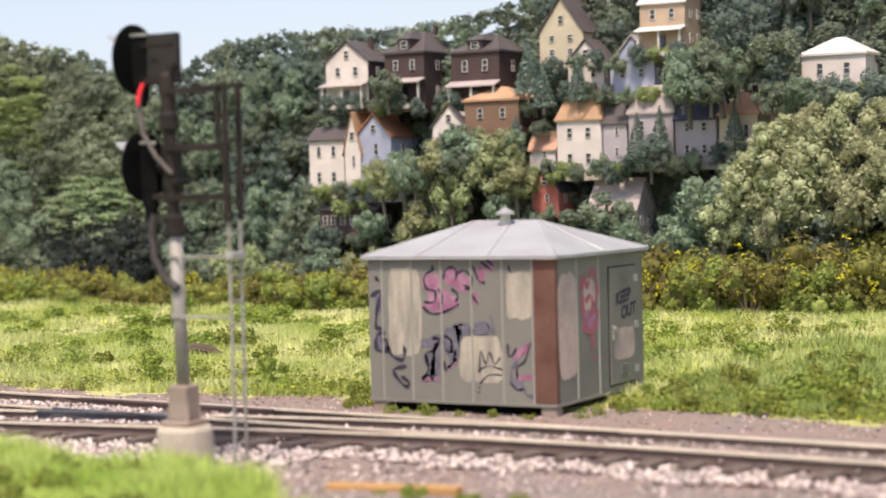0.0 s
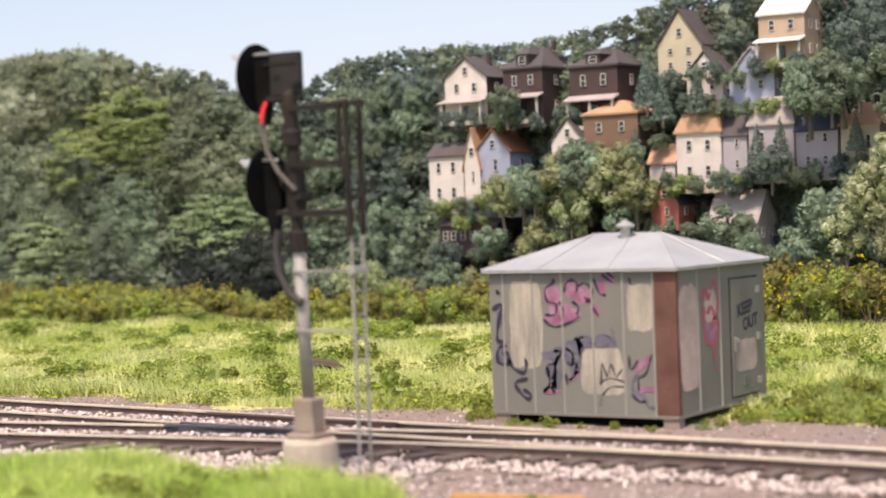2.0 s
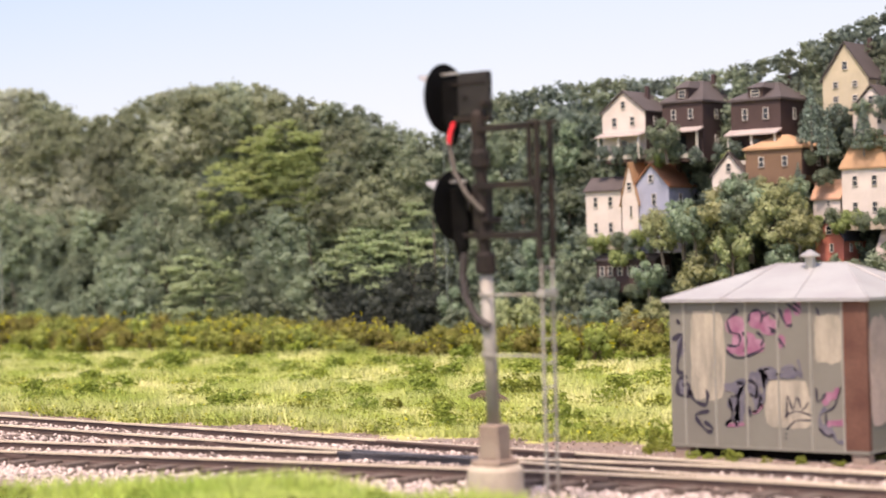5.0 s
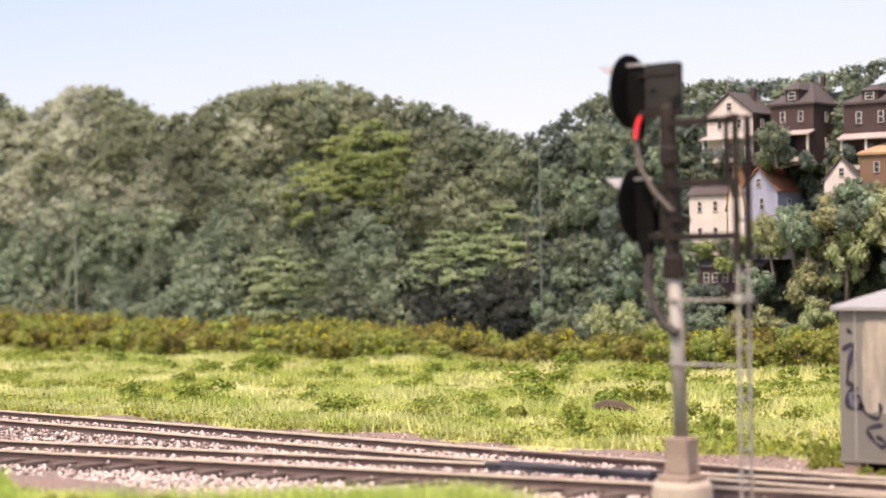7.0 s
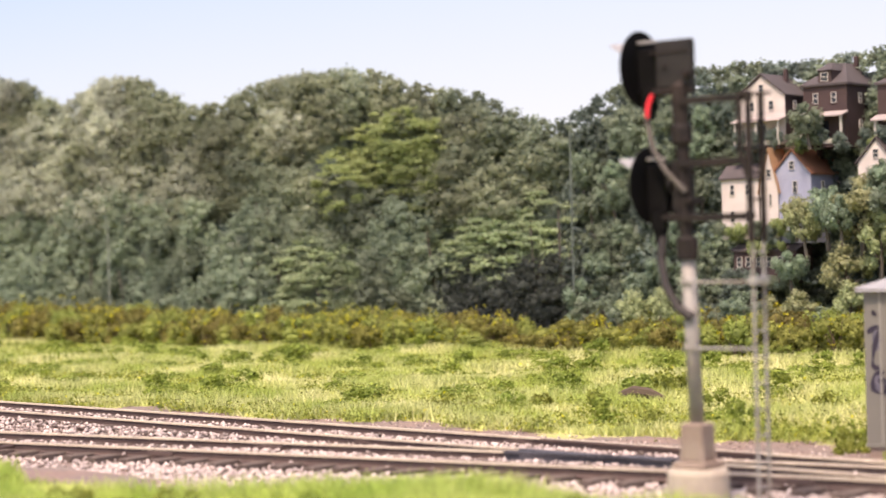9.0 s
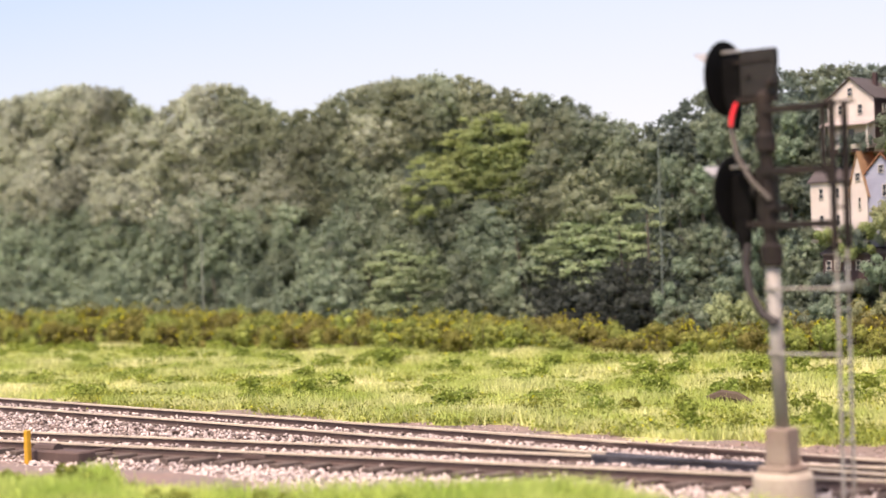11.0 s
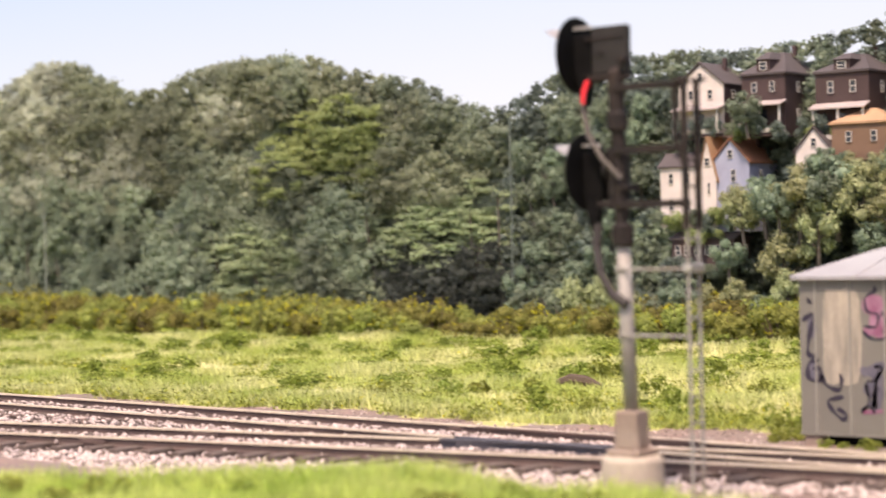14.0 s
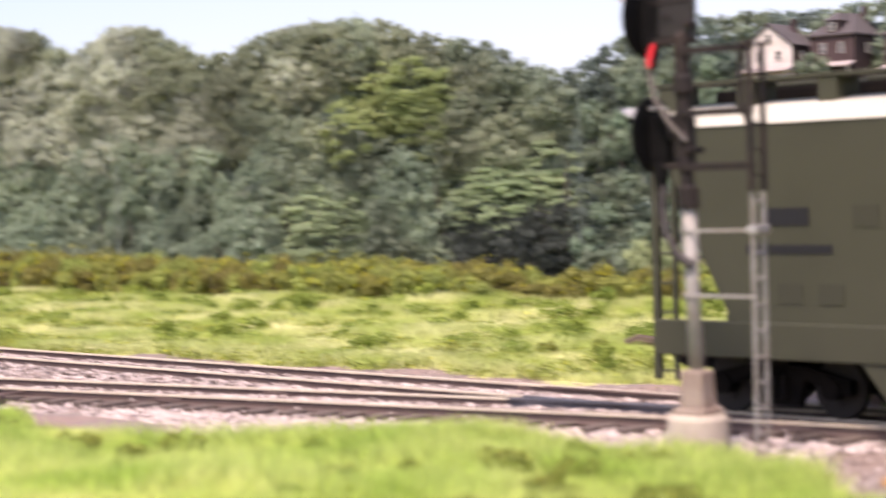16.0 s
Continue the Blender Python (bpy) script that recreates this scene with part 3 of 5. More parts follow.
    if porch:
        f = part("porch_floor", Geo().box(-h, h, -porch, 0.0, -0.12, 0.0), W_TRIM, th)
        pr = Geo()
        pr.prism([(-porch - 0.08, hs * 0.82), (0.0, hs * 0.98), (0.0, hs * 1.05), (-porch - 0.08, hs * 0.87)], -h - 0.04, h + 0.04, "x")
        part("porch_roof", pr, R_PALE if roof not in (R_DARK,) else R_GREY, th)
        for i in range(3):
            x = -h + 0.05 + i * (w - 0.1) / 2
            part("porch_post", Geo().box(x - 0.03, x + 0.03, -porch, -porch + 0.06, 0, hs * 0.83), W_TRIM, th)
        part("porch_skirt", Geo().box(-h + 0.02, h - 0.02, -porch + 0.02, 0, -0.22, -0.13), W_BRICK, th)
        part("porch_shadow_door", Geo().box(-0.1, 0.1, -0.015, 0.02, 0.0, hs * 0.7), M_GLASS, th, "dark doorway under the porch")
    if chimney:
        part("chimney", Geo().box(h * 0.25, h * 0.25 + 0.12, depth * 0.55, depth * 0.55 + 0.12, he, ht + 0.2, 0.01), W_BRICK, th)
    return th


house("white gabled house with a dark roof and columned porch", 793, 868, 138, 215, 103, 1.7, W_WHITE, R_DARK, shade_wall=W_BRICK, porch=0.35)
house("dark brick house with a hipped roof and dormer", 898, 966, 122, 212, 80, 2.6, W_BRICK, R_DARK, "hip", porch=0.3)
house("dark brick house with a wide porch and dormers", 1014, 1100, 118, 222, 82, 2.8, W_BRICK, R_DARK, "hip", porch=0.3)
house("low brown house with an orange hipped roof", 1038, 1134, 203, 250, 176, 1.4, W_BROWN, R_ORANGE, "hip", shade_wall=W_BRICK, storeys=1, chimney=False, out=0.45)
house("small white gabled cottage among trees", 980, 1038, 248, 285, 210, 1.2, W_WHITE, R_DARK, storeys=1, cols=1, chimney=False, out=0.35)
house("pale lilac gabled house with an orange-brown roof", 846, 906, 268, 372, 230, 2.2, W_BLUE, R_BROWN, cols=1)
house("narrow white house with a steep gable", 824, 852, 290, 392, 228, 0.8, W_WHITE, R_ORANGE, cols=1, chimney=False)
house("small brown and white house on a slope", 762, 822, 276, 366, 255, 0.9, W_WHITE, R_DARK, "side", shade_wall=W_BRICK, cols=2, chimney=False)
house("cream gabled house with a dark roof", 1172, 1250, 78, 128, 17, 2.0, W_CREAM, R_DARK, cols=2)
house("white gabled house with a blue flank wing", 1222, 1286, 130, 175, 92, 0.9, W_WHITE, R_DARK, storeys=1, chimney=False)
house("blue house wing with a steep grey gable", 1298, 1376, 132, 172, 84, 0.9, W_BLUE, R_GREY, storeys=1, chimney=False)
house("tan house with a white porch roof", 1352, 1432, 24, 112, -4, 1.3, W_TAN, R_PALE, "side", porch=0.3)
house("white house with an orange mansard roof", 1200, 1280, 236, 328, 177, 1.6, W_WHITE, R_ORANGE, "mansard", cols=2, shade_wall=W_LILAC, chimney=False)
house("pale house with a dark brown roof", 1284, 1326, 236, 310, 184, 1.0, W_LILAC, R_DARK, "side", storeys=2, cols=1, chimney=False)
house("lilac grey house with a pink-grey mansard roof", 1330, 1408, 222, 310, 170, 1.1, W_LILAC, R_GREY, "mansard", cols=2, chimney=False)
house("lilac grey house with a slate roof and chimney", 1412, 1486, 226, 305, 168, 1.1, W_LILAC, R_NAVY, "side", cols=2)
house("house with an orange tiled roof and yellow bay", 1492, 1560, 222, 285, 180, 1.4, W_CREAM, R_PINK, "hip", storeys=1)
house("red gabled house with a slate roof", 1154, 1200, 358, 395, 318, 1.5, W_RED, R_NAVY, storeys=1, cols=1)
house("house with a broad grey-brown roof", 1256, 1340, 392, 440, 340, 1.2, W_WHITE, R_GREY, "side", storeys=1)
house("white hip-roofed pavilion near the hilltop", 1640, 1755, 112, 165, 78, 1.4, W_WHITE, R_PALE, "hip", storeys=1, chimney=False)
house("small white cottage with a tan roof", 1152, 1196, 286, 310, 258, 0.7, W_WHITE, R_PINK, "side", storeys=1, cols=1, chimney=False)
house("low dark brick building with a flat roof", 778, 880, 398, 440, 388, 0.9, W_BRICK, R_DARK, "side", storeys=1, cols=6, chimney=True)


def far_wood(name, label, rng, spots, leaf, dense):
    """A far wood: crowns of many small sprays of leaves, thick on the side that the line sees.
    A spot is x, z, radius, how far back, material, how flat its sprays lie."""
    V, T, I, n0 = [], [], [], 0
    bv, bt = BALL
    for x, z, r, back, m, flat in spots:
        c = np.array(on_hill(x, z, -back))
        lumps = int(16 + 14 * r)
        L = rng.normal(0, 1, (lumps, 3))
        L[:, 1] = -np.abs(L[:, 1])
        L /= np.linalg.norm(L, axis=1)[:, None]
        L *= rng.uniform(0.3, 1.0, (lumps, 1)) ** 0.5 * np.array((0.95, 0.5, 0.85)) * r
        lr = rng.uniform(0.16, 0.36, lumps) * r ** 0.6
        squash = np.array((1.15, 0.8, flat))
        n = int(dense * r * r + 120)
        k = rng.integers(0, lumps, n)
        d = rng.normal(0, 1, (n, 3))
        d[:, 1] -= 0.8
        d[:, 2] += 0.35
        d /= np.linalg.norm(d, axis=1)[:, None]
        p = c + L[k] + d * squash * (lr[k] * rng.uniform(0.45, 1.3, n))[:, None]
        v, t = leaves(rng, p, d * (1, 1, 1.3), leaf, 1.0)
        w = bv[None] * squash * (lr * 0.6)[:, None, None] * rng.uniform(0.6, 1.05, (lumps, len(bv), 1)) + L[:, None] + c
        wt_ = (np.arange(lumps)[:, None, None] * len(bv) + bt[None]).reshape(-1, 3)
        V += [w.reshape(-1, 3), v]
        T += [wt_ + n0, t + n0 + lumps * len(bv)]
        # neighbours share a tone, each tree a little apart; haze painted paler towards the far end
        q = 2 + (3.2 * noise.noise(Vector((x * 0.33, z * 0.45, 40.0))) + rng.normal(0, 0.75)) + np.interp(x, [-60, -48, -40], [1.3, 0.8, 0])
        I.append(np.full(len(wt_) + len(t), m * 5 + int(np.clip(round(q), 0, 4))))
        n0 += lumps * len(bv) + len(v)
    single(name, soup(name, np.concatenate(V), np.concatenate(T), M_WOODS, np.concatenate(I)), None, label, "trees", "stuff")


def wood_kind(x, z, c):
    """Neighbouring trees are alike: haze painted pale and grey towards the far end, olive above, deeper and bluer
    below.
    """
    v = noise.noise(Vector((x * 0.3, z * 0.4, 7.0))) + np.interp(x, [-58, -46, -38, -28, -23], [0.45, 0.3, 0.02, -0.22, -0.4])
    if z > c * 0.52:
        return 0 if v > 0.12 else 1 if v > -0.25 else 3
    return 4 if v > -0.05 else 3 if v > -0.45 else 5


def build_forest():
    rng = np.random.default_rng(77)
    spots, trunks = [], Geo()
    x = -61.0
    while x < -23.7:
        c = crest(x) + 0.2
        r = rng.uniform(0.7, 1.15)
        z = c - 0.98 * r
        while z > 0.3:
            xx = x + rng.uniform(-0.4, 0.4)
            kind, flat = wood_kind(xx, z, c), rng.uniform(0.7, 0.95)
            # the recess under the boughs at the wood's end, its shade painted as dark leaves
            hollow_shade = -28.5 < xx < -23.6 and z < 2.3
            # a bright yellow-green tree, and pale feathery ones with level boughs
            if abs(xx + 30.5) < 2.6 and 5.2 < z < 7.2:
                kind, flat = 2, 0.35
            elif abs(xx + 26.3) < 2.3 and 2.4 < z < 4.3 or abs(xx + 33.2) < 2.2 and 1.2 < z < 3.1:
                kind, flat = 6, 0.28
            elif abs(xx + 47.5) < 1.4 and 5.6 < z < 7.6:
                kind = 0
            gap = noise.noise(Vector((xx * 0.55, z * 0.6, 21.0))) < -0.36 and z < c * 0.7
            if hollow_shade:
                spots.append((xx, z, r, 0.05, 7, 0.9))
            elif not gap:
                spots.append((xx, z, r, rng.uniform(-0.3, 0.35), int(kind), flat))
            r = rng.uniform(0.75, 1.6)
            z -= r * rng.uniform(0.62, 0.85)
        if rng.uniform() < 0.4:
            p = on_hill(x, rng.uniform(1.5, 5.0), 0.55)
            trunks.tube([(p.x, p.y + 0.3, 0.3), (p.x + 0.1, p.y + 0.2, p.z * 0.6), (p.x + rng.uniform(-0.5, 0.5), p.y, p.z + 1)], [0.06, 0.045, 0.02], 6)
            trunks.tube([(p.x + 0.1, p.y + 0.2, p.z * 0.6), (p.x + rng.uniform(0.3, 0.7), p.y + 0.1, p.z * 0.6 + 1.1)], [0.035, 0.015], 5)
        x += 1.0
    x = -61.0
    while x < -23.7:
        r = rng.uniform(0.28, 0.5)
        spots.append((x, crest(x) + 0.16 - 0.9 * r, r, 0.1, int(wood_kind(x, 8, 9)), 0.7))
        x += rng.uniform(0.35, 0.6)
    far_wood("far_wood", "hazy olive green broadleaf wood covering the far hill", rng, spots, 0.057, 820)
    single("far_wood_trunk", trunks, M_BARK, "slender grey trunks among the far wood", "tree trunks", "stuff")
    p = on_hill(-44.6, 2.5, 1.0)
    single("pole", Geo().tube([(0, 0, 0), (0, 0, 3.9), (-0.1, 0, 4.7)], [0.032, 0.03, 0.02], 8), M_POLE, "slender pale pole standing before the wood", "pole", at=(p.x, p.y, 0.25))
    p = on_hill(-23.3, 3.5, 1.05)
    single("backdrop_joint", Geo().box(-0.022, 0.022, -0.01, 0.01, 0.0, 6.6, 0.004), M_JOINT, "narrow grey-green strip between two stretches of hill", "trim", "structure", at=(p.x, p.y, 0.25))
    # the deeper wood behind the houses
    spots = []
    x = -23.2
    while x < 8:
        c = crest(x) + 0.12
        r = rng.uniform(0.45, 0.75)
        z, row = c - 0.95 * r, 0
        while z > 0.4:
            spots.append((x + rng.uniform(-0.3, 0.3), z, r, 0.15 if row == 0 else rng.uniform(-0.1, 0.3), int(rng.choice((3, 5, 5, 4))), 0.85))
            r = rng.uniform(0.5, 0.95)
            z -= r * 0.85
            row += 1
        x += 0.9
    x = -23.3
    while x < 2:
        r = rng.uniform(0.26, 0.42)
        spots.append((x, crest(x) + 0.2 - 0.9 * r, r, 0.1, int(rng.choice((3, 5))), 0.8))
        x += rng.uniform(0.3, 0.5)
    far_wood("hill_wood", "deep green wood climbing the hill behind the houses", rng, spots, 0.066, 430)
    deep = [tree_kind("tree", tree_mesh(40 + i, 0.5, 1950, (0.74, 0.66, 0.76), 26, 0.27, 0.068, [M_LEAF_R, M_WOOD[5], M_LEAF_R, M_LEAF_L, M_LEAF_M][i]), branchy(np.random.default_rng(50 + i), 1.5, 0.07, 5, 0.6), "deep green broadleaf tree on the hillside") for i in range(5)]
    shrubs = [tagged(new("shrub", tree_mesh(90 + i, 0.0, 750, (0.95, 0.6, 0.55), 12, 0.36, 0.10, M_WOOD[(3, 5, 4, 2)[i]])), "rounded green shrub at the foot of a house", "shrub", "shrubs on the hillside") for i in range(4)]
    firs = [tree_kind("fir_tree", fir_mesh(60 + i, 1900, 2.6, 0.75, M_FIR), Geo().tube([(0, 0, -0.3), (0, 0, 2.3)], [0.07, 0.02], 6), "dark blue-green fir tree beside the houses") for i in range(2)]
    for k, base in enumerate((*deep, *firs, *shrubs)):
        q = on_hill(5 + k * 0.4, 2.5, 0.3)
        base.matrix_basis = pose(q.x * K, q.y * K, (q.z - 1) * K)
    x = -22.6
    while x < 5:
        c = crest(x)
        z = c - 1.2
        while z > 0.5:
            r = rng.uniform(0.5, 0.8)
            xx, zz = x + rng.uniform(-0.4, 0.4), z + rng.uniform(-0.2, 0.2)
            if clear_of_houses(xx, zz, r):
                plant(deep[:3], xx, zz, r)
            z -= r * 1.3
        x += 1.25
    for u, v, s in ((1152, 150, 0.62), (1178, 172, 0.5), (1240, 160, 0.5), (1385, 250, 0.5), (1345, 262, 0.5), (1128, 250, 0.4), (1520, 225, 0.4)):
        p = on_hill(plan_x(u), plan_z(u, v + 45), 1.6)
        o = copy_thing(firs[u % 2], Matrix())
        o.matrix_basis = Matrix.Translation(p * K) @ Matrix.Diagonal((s, s, s, 1))
    # trees that stand before the houses
    for u, v, r in ((905, 170, 0.55), (1045, 290, 0.95), (985, 310, 0.9), (1090, 310, 0.8), (930, 320, 0.6), (1130, 330, 0.7), (1010, 380, 0.8), (1100, 390, 0.6), (1290, 385, 0.7), (880, 330, 0.45), (895, 350, 0.5),
                    (1370, 285, 0.5), (1440, 150, 0.9), (1500, 120, 1.0), (1590, 130, 0.7), (1480, 380, 1.0), (1560, 330, 1.1), (1620, 260, 1.0), (1430, 420, 0.9), (1330, 430, 0.5), (870, 410, 0.5), (960, 420, 0.7),
                    (1640, 180, 0.7), (1700, 170, 0.7), (1760, 190, 0.9), (1690, 330, 1.1), (1740, 260, 1.0), (1650, 410, 0.9), (1550, 420, 0.8), (1420, 115, 0.4), (1540, 60, 0.9), (1020, 268, 0.5), (1070, 265, 0.45), (1130, 268, 0.45), (1600, 90, 0.9), (1110, 290, 0.5)):
        plant(deep[0:1] + deep[4:] * 2 if u < 1150 else deep[:3] + deep[4:], plan_x(u), plan_z(u, v), r * (1.2 if v > 280 else 1), -1.75)
    # a broad sunlit olive stand below the pavilion, and green trees before its walls
    for u, v, r in ((1572, 265, 0.55), (1610, 240, 0.6), (1665, 228, 0.7), (1725, 222, 0.7), (1785, 220, 0.7), (1600, 300, 0.8), (1680, 290, 0.9), (1755, 285, 0.9), (1545, 345, 0.75), (1635, 355, 0.9), (1720, 350, 0.9), (1795, 340, 0.9), (1500, 400, 0.7), (1580, 410, 0.7)):
        plant(deep[3:4], plan_x(u), plan_z(u, v), r, -2.3)
    for u, v, r in ((1640, 170, 0.5), (1590, 185, 0.5), (1690, 176, 0.5), (1480, 160, 0.6), (1430, 165, 0.5), (1530, 130, 0.6), (1025, 300, 0.6), (950, 330, 0.55)):
        plant(deep[0:3:2], plan_x(u), plan_z(u, v), r, -2.2)
    # a sunlit fringe of trees along the hill's foot
    x = -22.8
    while x < 4.5:
        kinds = deep[3:] if x > -6.5 else deep[0:1] + deep[2:3] + deep[4:]
        plant(kinds, x, rng.uniform(1.1, 1.7), rng.uniform(0.55, 0.75), -2.0)
        x += rng.uniform(0.75, 1.0)
    # low growth at the feet of the houses
    for a, b, c, d in HOUSE_RECTS:
        x = a
        while x < b:
            plant(shrubs, x, c + rng.uniform(-0.1, 0.1), rng.uniform(0.28, 0.42), -1.2)
            x += 0.6


build_forest()


# ---- hedge of bushes in front of the hill ----
def bush_kind(seed):
    rng = np.random.default_rng(seed)
    ob = new("bush")
    n = 1600
    p, d, cv, ct = crown_points(rng, n, np.array((0.85, 0.55, 0.5)), 16, 0.3, np.array((0, 0, 0.72)), True)
    keep = p[:, 2] > 0.02
    v, t = leaves(rng, p[keep], d[keep], 0.06)
    part("foliage", soup("foliage", np.concatenate([cv, v]), np.concatenate([ct, t + len(cv)]), M_BUSH), None, ob)
    m = 17
    p2, d2 = crown_points(rng, m, np.array((0.85, 0.55, 0.5)), 8, 0.34, np.array((0, 0, 0.8)))
    v, t = leaves(rng, np.repeat(p2, 5, 0) + rng.normal(0, 0.04, (m * 5, 3)), np.repeat(d2, 5, 0), 0.04)
    part("blossom", soup("blossom", v, t, M_BLOOM), None, ob, "bright yellow blossoms")
    g = Geo()
    for i in range(16):
        a, e = rng.uniform(0, 6.28), rng.uniform(0.4, 1.0)
        top = (0.9 * e * math.cos(a), 0.6 * e * math.sin(a), rng.uniform(0.8, 1.45))
        g.tube([(0.1 * math.cos(a), 0.1 * math.sin(a), -0.1), (0.5 * top[0], 0.5 * top[1], 0.5 * top[2]), top], [0.022, 0.015, 0.006], 4)
    part("stem", g, M_TWIG, ob)
    return tagged(ob, "tangled olive green bush with small yellow flowers", "bush", "hedge behind the field")


def build_hedge():
    kinds = [bush_kind(100 + i) for i in range(6)]
    rng = np.random.default_rng(5)
    first = True
    for row, (y, dz) in enumerate(((18.9, 0.0), (17.9, -0.12), (17.0, -0.4))):
        x = -64.0
        while x < 6:
            top = np.interp(x, [-64, -47, -34, -26.5, -24.6, -23.6, -22.6, -19, -13.7, -3.9, 6], [1.75, 1.74, 1.63, 1.66, 1.45, 0.95, 1.35, 1.57, 1.76, 2.1, 2.4])
            yy = y + rng.uniform(-0.25, 0.25)
            gz = float(ground_z(x, yy))
            h = (top + dz - gz) * rng.uniform(0.88, 1.2)
            s = h / 1.5
            o = copy_thing(kinds[rng.integers(6)], Matrix())
            o.matrix_basis = Matrix.Translation(Vector((x, yy, gz - 0.03)) * K) @ pose(0, 0, 0, 0, 0, rng.choice((0, 180)) + rng.uniform(-25, 25)) @ Matrix.Diagonal((max(s, 0.8), max(s, 0.8), s, 1))
            x += rng.uniform(0.85, 1.15)
    for k, b in enumerate(kinds):
        b.matrix_basis = pose((-66 - k) * K, 18.6 * K, float(ground_z(-66 - k, 18.6)) * K, 0, 0, 30 * k)


build_hedge()


# ---- grass and weeds ----
def blades(rng, x, y, h, lean, w):
    n = len(x)
    z = ground_z(x, y) - 0.01
    a = rng.uniform(0, 2 * np.pi, n)
    l = rng.uniform(0.1, lean, n) * h
    b = rng.uniform(0, 2 * np.pi, n)
    base = np.stack([x, y, z], 1)
    side = np.stack([np.cos(a), np.sin(a), 0 * a], 1) * (w * rng.uniform(0.7, 1.3, n))[:, None]
    tip = base + np.stack([np.cos(b) * l, np.sin(b) * l, h], 1)
    v = np.stack([base - side, base + side, tip], 1).reshape(-1, 3)
    return v, np.arange(n * 3).reshape(-1, 3)


def patchy(x, y, s, seed):
    """A soft field between 0 and 1 for uneven growth."""
    r = np.random.default_rng(seed)
    f = 0
    for i in range(7):
        k, a, ph = s * r.uniform(0.5, 2.2), r.uniform(0, 6.28), r.uniform(0, 6.28)
        f = f + np.sin(k * (x * np.cos(a) + y * np.sin(a)) + ph)
    return 0.5 + 0.5 * np.tanh(f * 0.5)


def edge_y(x):
    return 0.95 + 0.35 * np.sin(x * 0.8) + 0.25 * np.sin(x * 2.3 + 1) + np.clip(-x - 8, 0, 40) * 0.05


def near_edge_y(x):
    return -7.55 + 0.35 * np.sin(x * 0.8) + 0.25 * np.sin(x * 2.3 + 1) - np.clip(x + 1.5, 0, 4) * 0.75 - 1.5 * np.clip((-7 - x) / 4, 0, 1)


def build_grass():
    rng = np.random.default_rng(21)
    n = 520000
    x = rng.uniform(-62, 12, n)
    y = 1 + 18 * rng.uniform(0, 1, n) ** 1.15
    # only what lies in the wedge that the line of sight sweeps
    keep = (y > edge_y(x) + rng.normal(0, 0.15, n)) & (x > -20 - 2.6 * (y + 3)) & ~((x > -3.6) & (x < 0.15) & (y > -0.2) & (y < 3.6))
    keep &= rng.uniform(0, 1, n) < 0.35 + 0.65 * patchy(x, y, 1.1, 4)
    x, y = x[keep], y[keep]
    h = (0.10 + 0.22 * patchy(x, y, 0.8, 9)) * rng.uniform(0.6, 1.3, len(x))
    keep = (x < 0.6 + 0.3 * np.sin(y * 3)) | (rng.uniform(0, 1, len(x)) < np.interp(y, [1, 7, 14], [0.05, 0.5, 0.9]))
    x, y, h = x[keep], y[keep], h[keep]
    # long tangled grass beside the hut
    k = 42000
    x2, y2 = rng.uniform(0.25, 10, k), 1.3 + 11 * rng.uniform(0, 1, k) ** 1.3
    keep = y2 > edge_y(x2) + 0.1
    x2, y2 = x2[keep], y2[keep]
    h2 = rng.uniform(0.18, 0.46, len(x2)) * (0.4 + 0.7 * patchy(x2, y2, 1.6, 6)) * np.interp(y2, [1.3, 4, 6], [0.6, 0.85, 1.0])
    v, t = blades(rng, x2, y2, h2, 1.3, 0.022)
    single("tall_grass", soup("tall_grass", v, t, M_TALL), None, "long tangled green grass beside the hut", "grass", "stuff")
    v, t = blades(rng, x, y, h, 0.9, 0.02)
    single("field_grass", soup("field_grass", v, t, M_GRASS), None, "sunlit yellow-green meadow grass in the field", "grass", "stuff")
    n = 210000
    x = rng.uniform(-24, 9, n)
    y = rng.uniform(-17, -6, n)
    keep = y < near_edge_y(x) + rng.normal(0, 0.12, n)
    x, y = x[keep], y[keep]
    h = (0.09 + 0.25 * patchy(x, y, 1.2, 14)) * rng.uniform(0.6, 1.3, len(x))
    k = 17000
    x2, y2 = rng.uniform(-6.5, 0.6, k), rng.uniform(-8.8, -6.5, k)
    keep = y2 < near_edge_y(x2) + 0.95 - 0.5 * np.clip(x2 + 1.2, 0, 2)
    x, y = np.concatenate([x, x2[keep]]), np.concatenate([y, y2[keep]])
    h = np.concatenate([h, rng.uniform(0.2, 0.46, keep.sum()) * (0.6 + 0.5 * patchy(x2[keep], y2[keep], 2.0, 5))])
    v, t = blades(rng, x, y, h, 0.8, 0.018)
    single("bank_grass", soup("bank_grass", v, t, M_LAWN), None, "fresh bright green grass on the near bank", "grass", "stuff")


build_grass()


def weed_kind(seed, n, flat):
    rng = np.random.default_rng(seed)
    p, d = crown_points(rng, n, np.array((0.42, 0.38, 0.26 * flat)), 7, 0.17, np.array((0, 0, 0.22 * flat)))
    keep = p[:, 2] > -0.03
    v, t = leaves(rng, p[keep], d[keep], 0.05)
    return soup("weed", v, t, M_WEED)


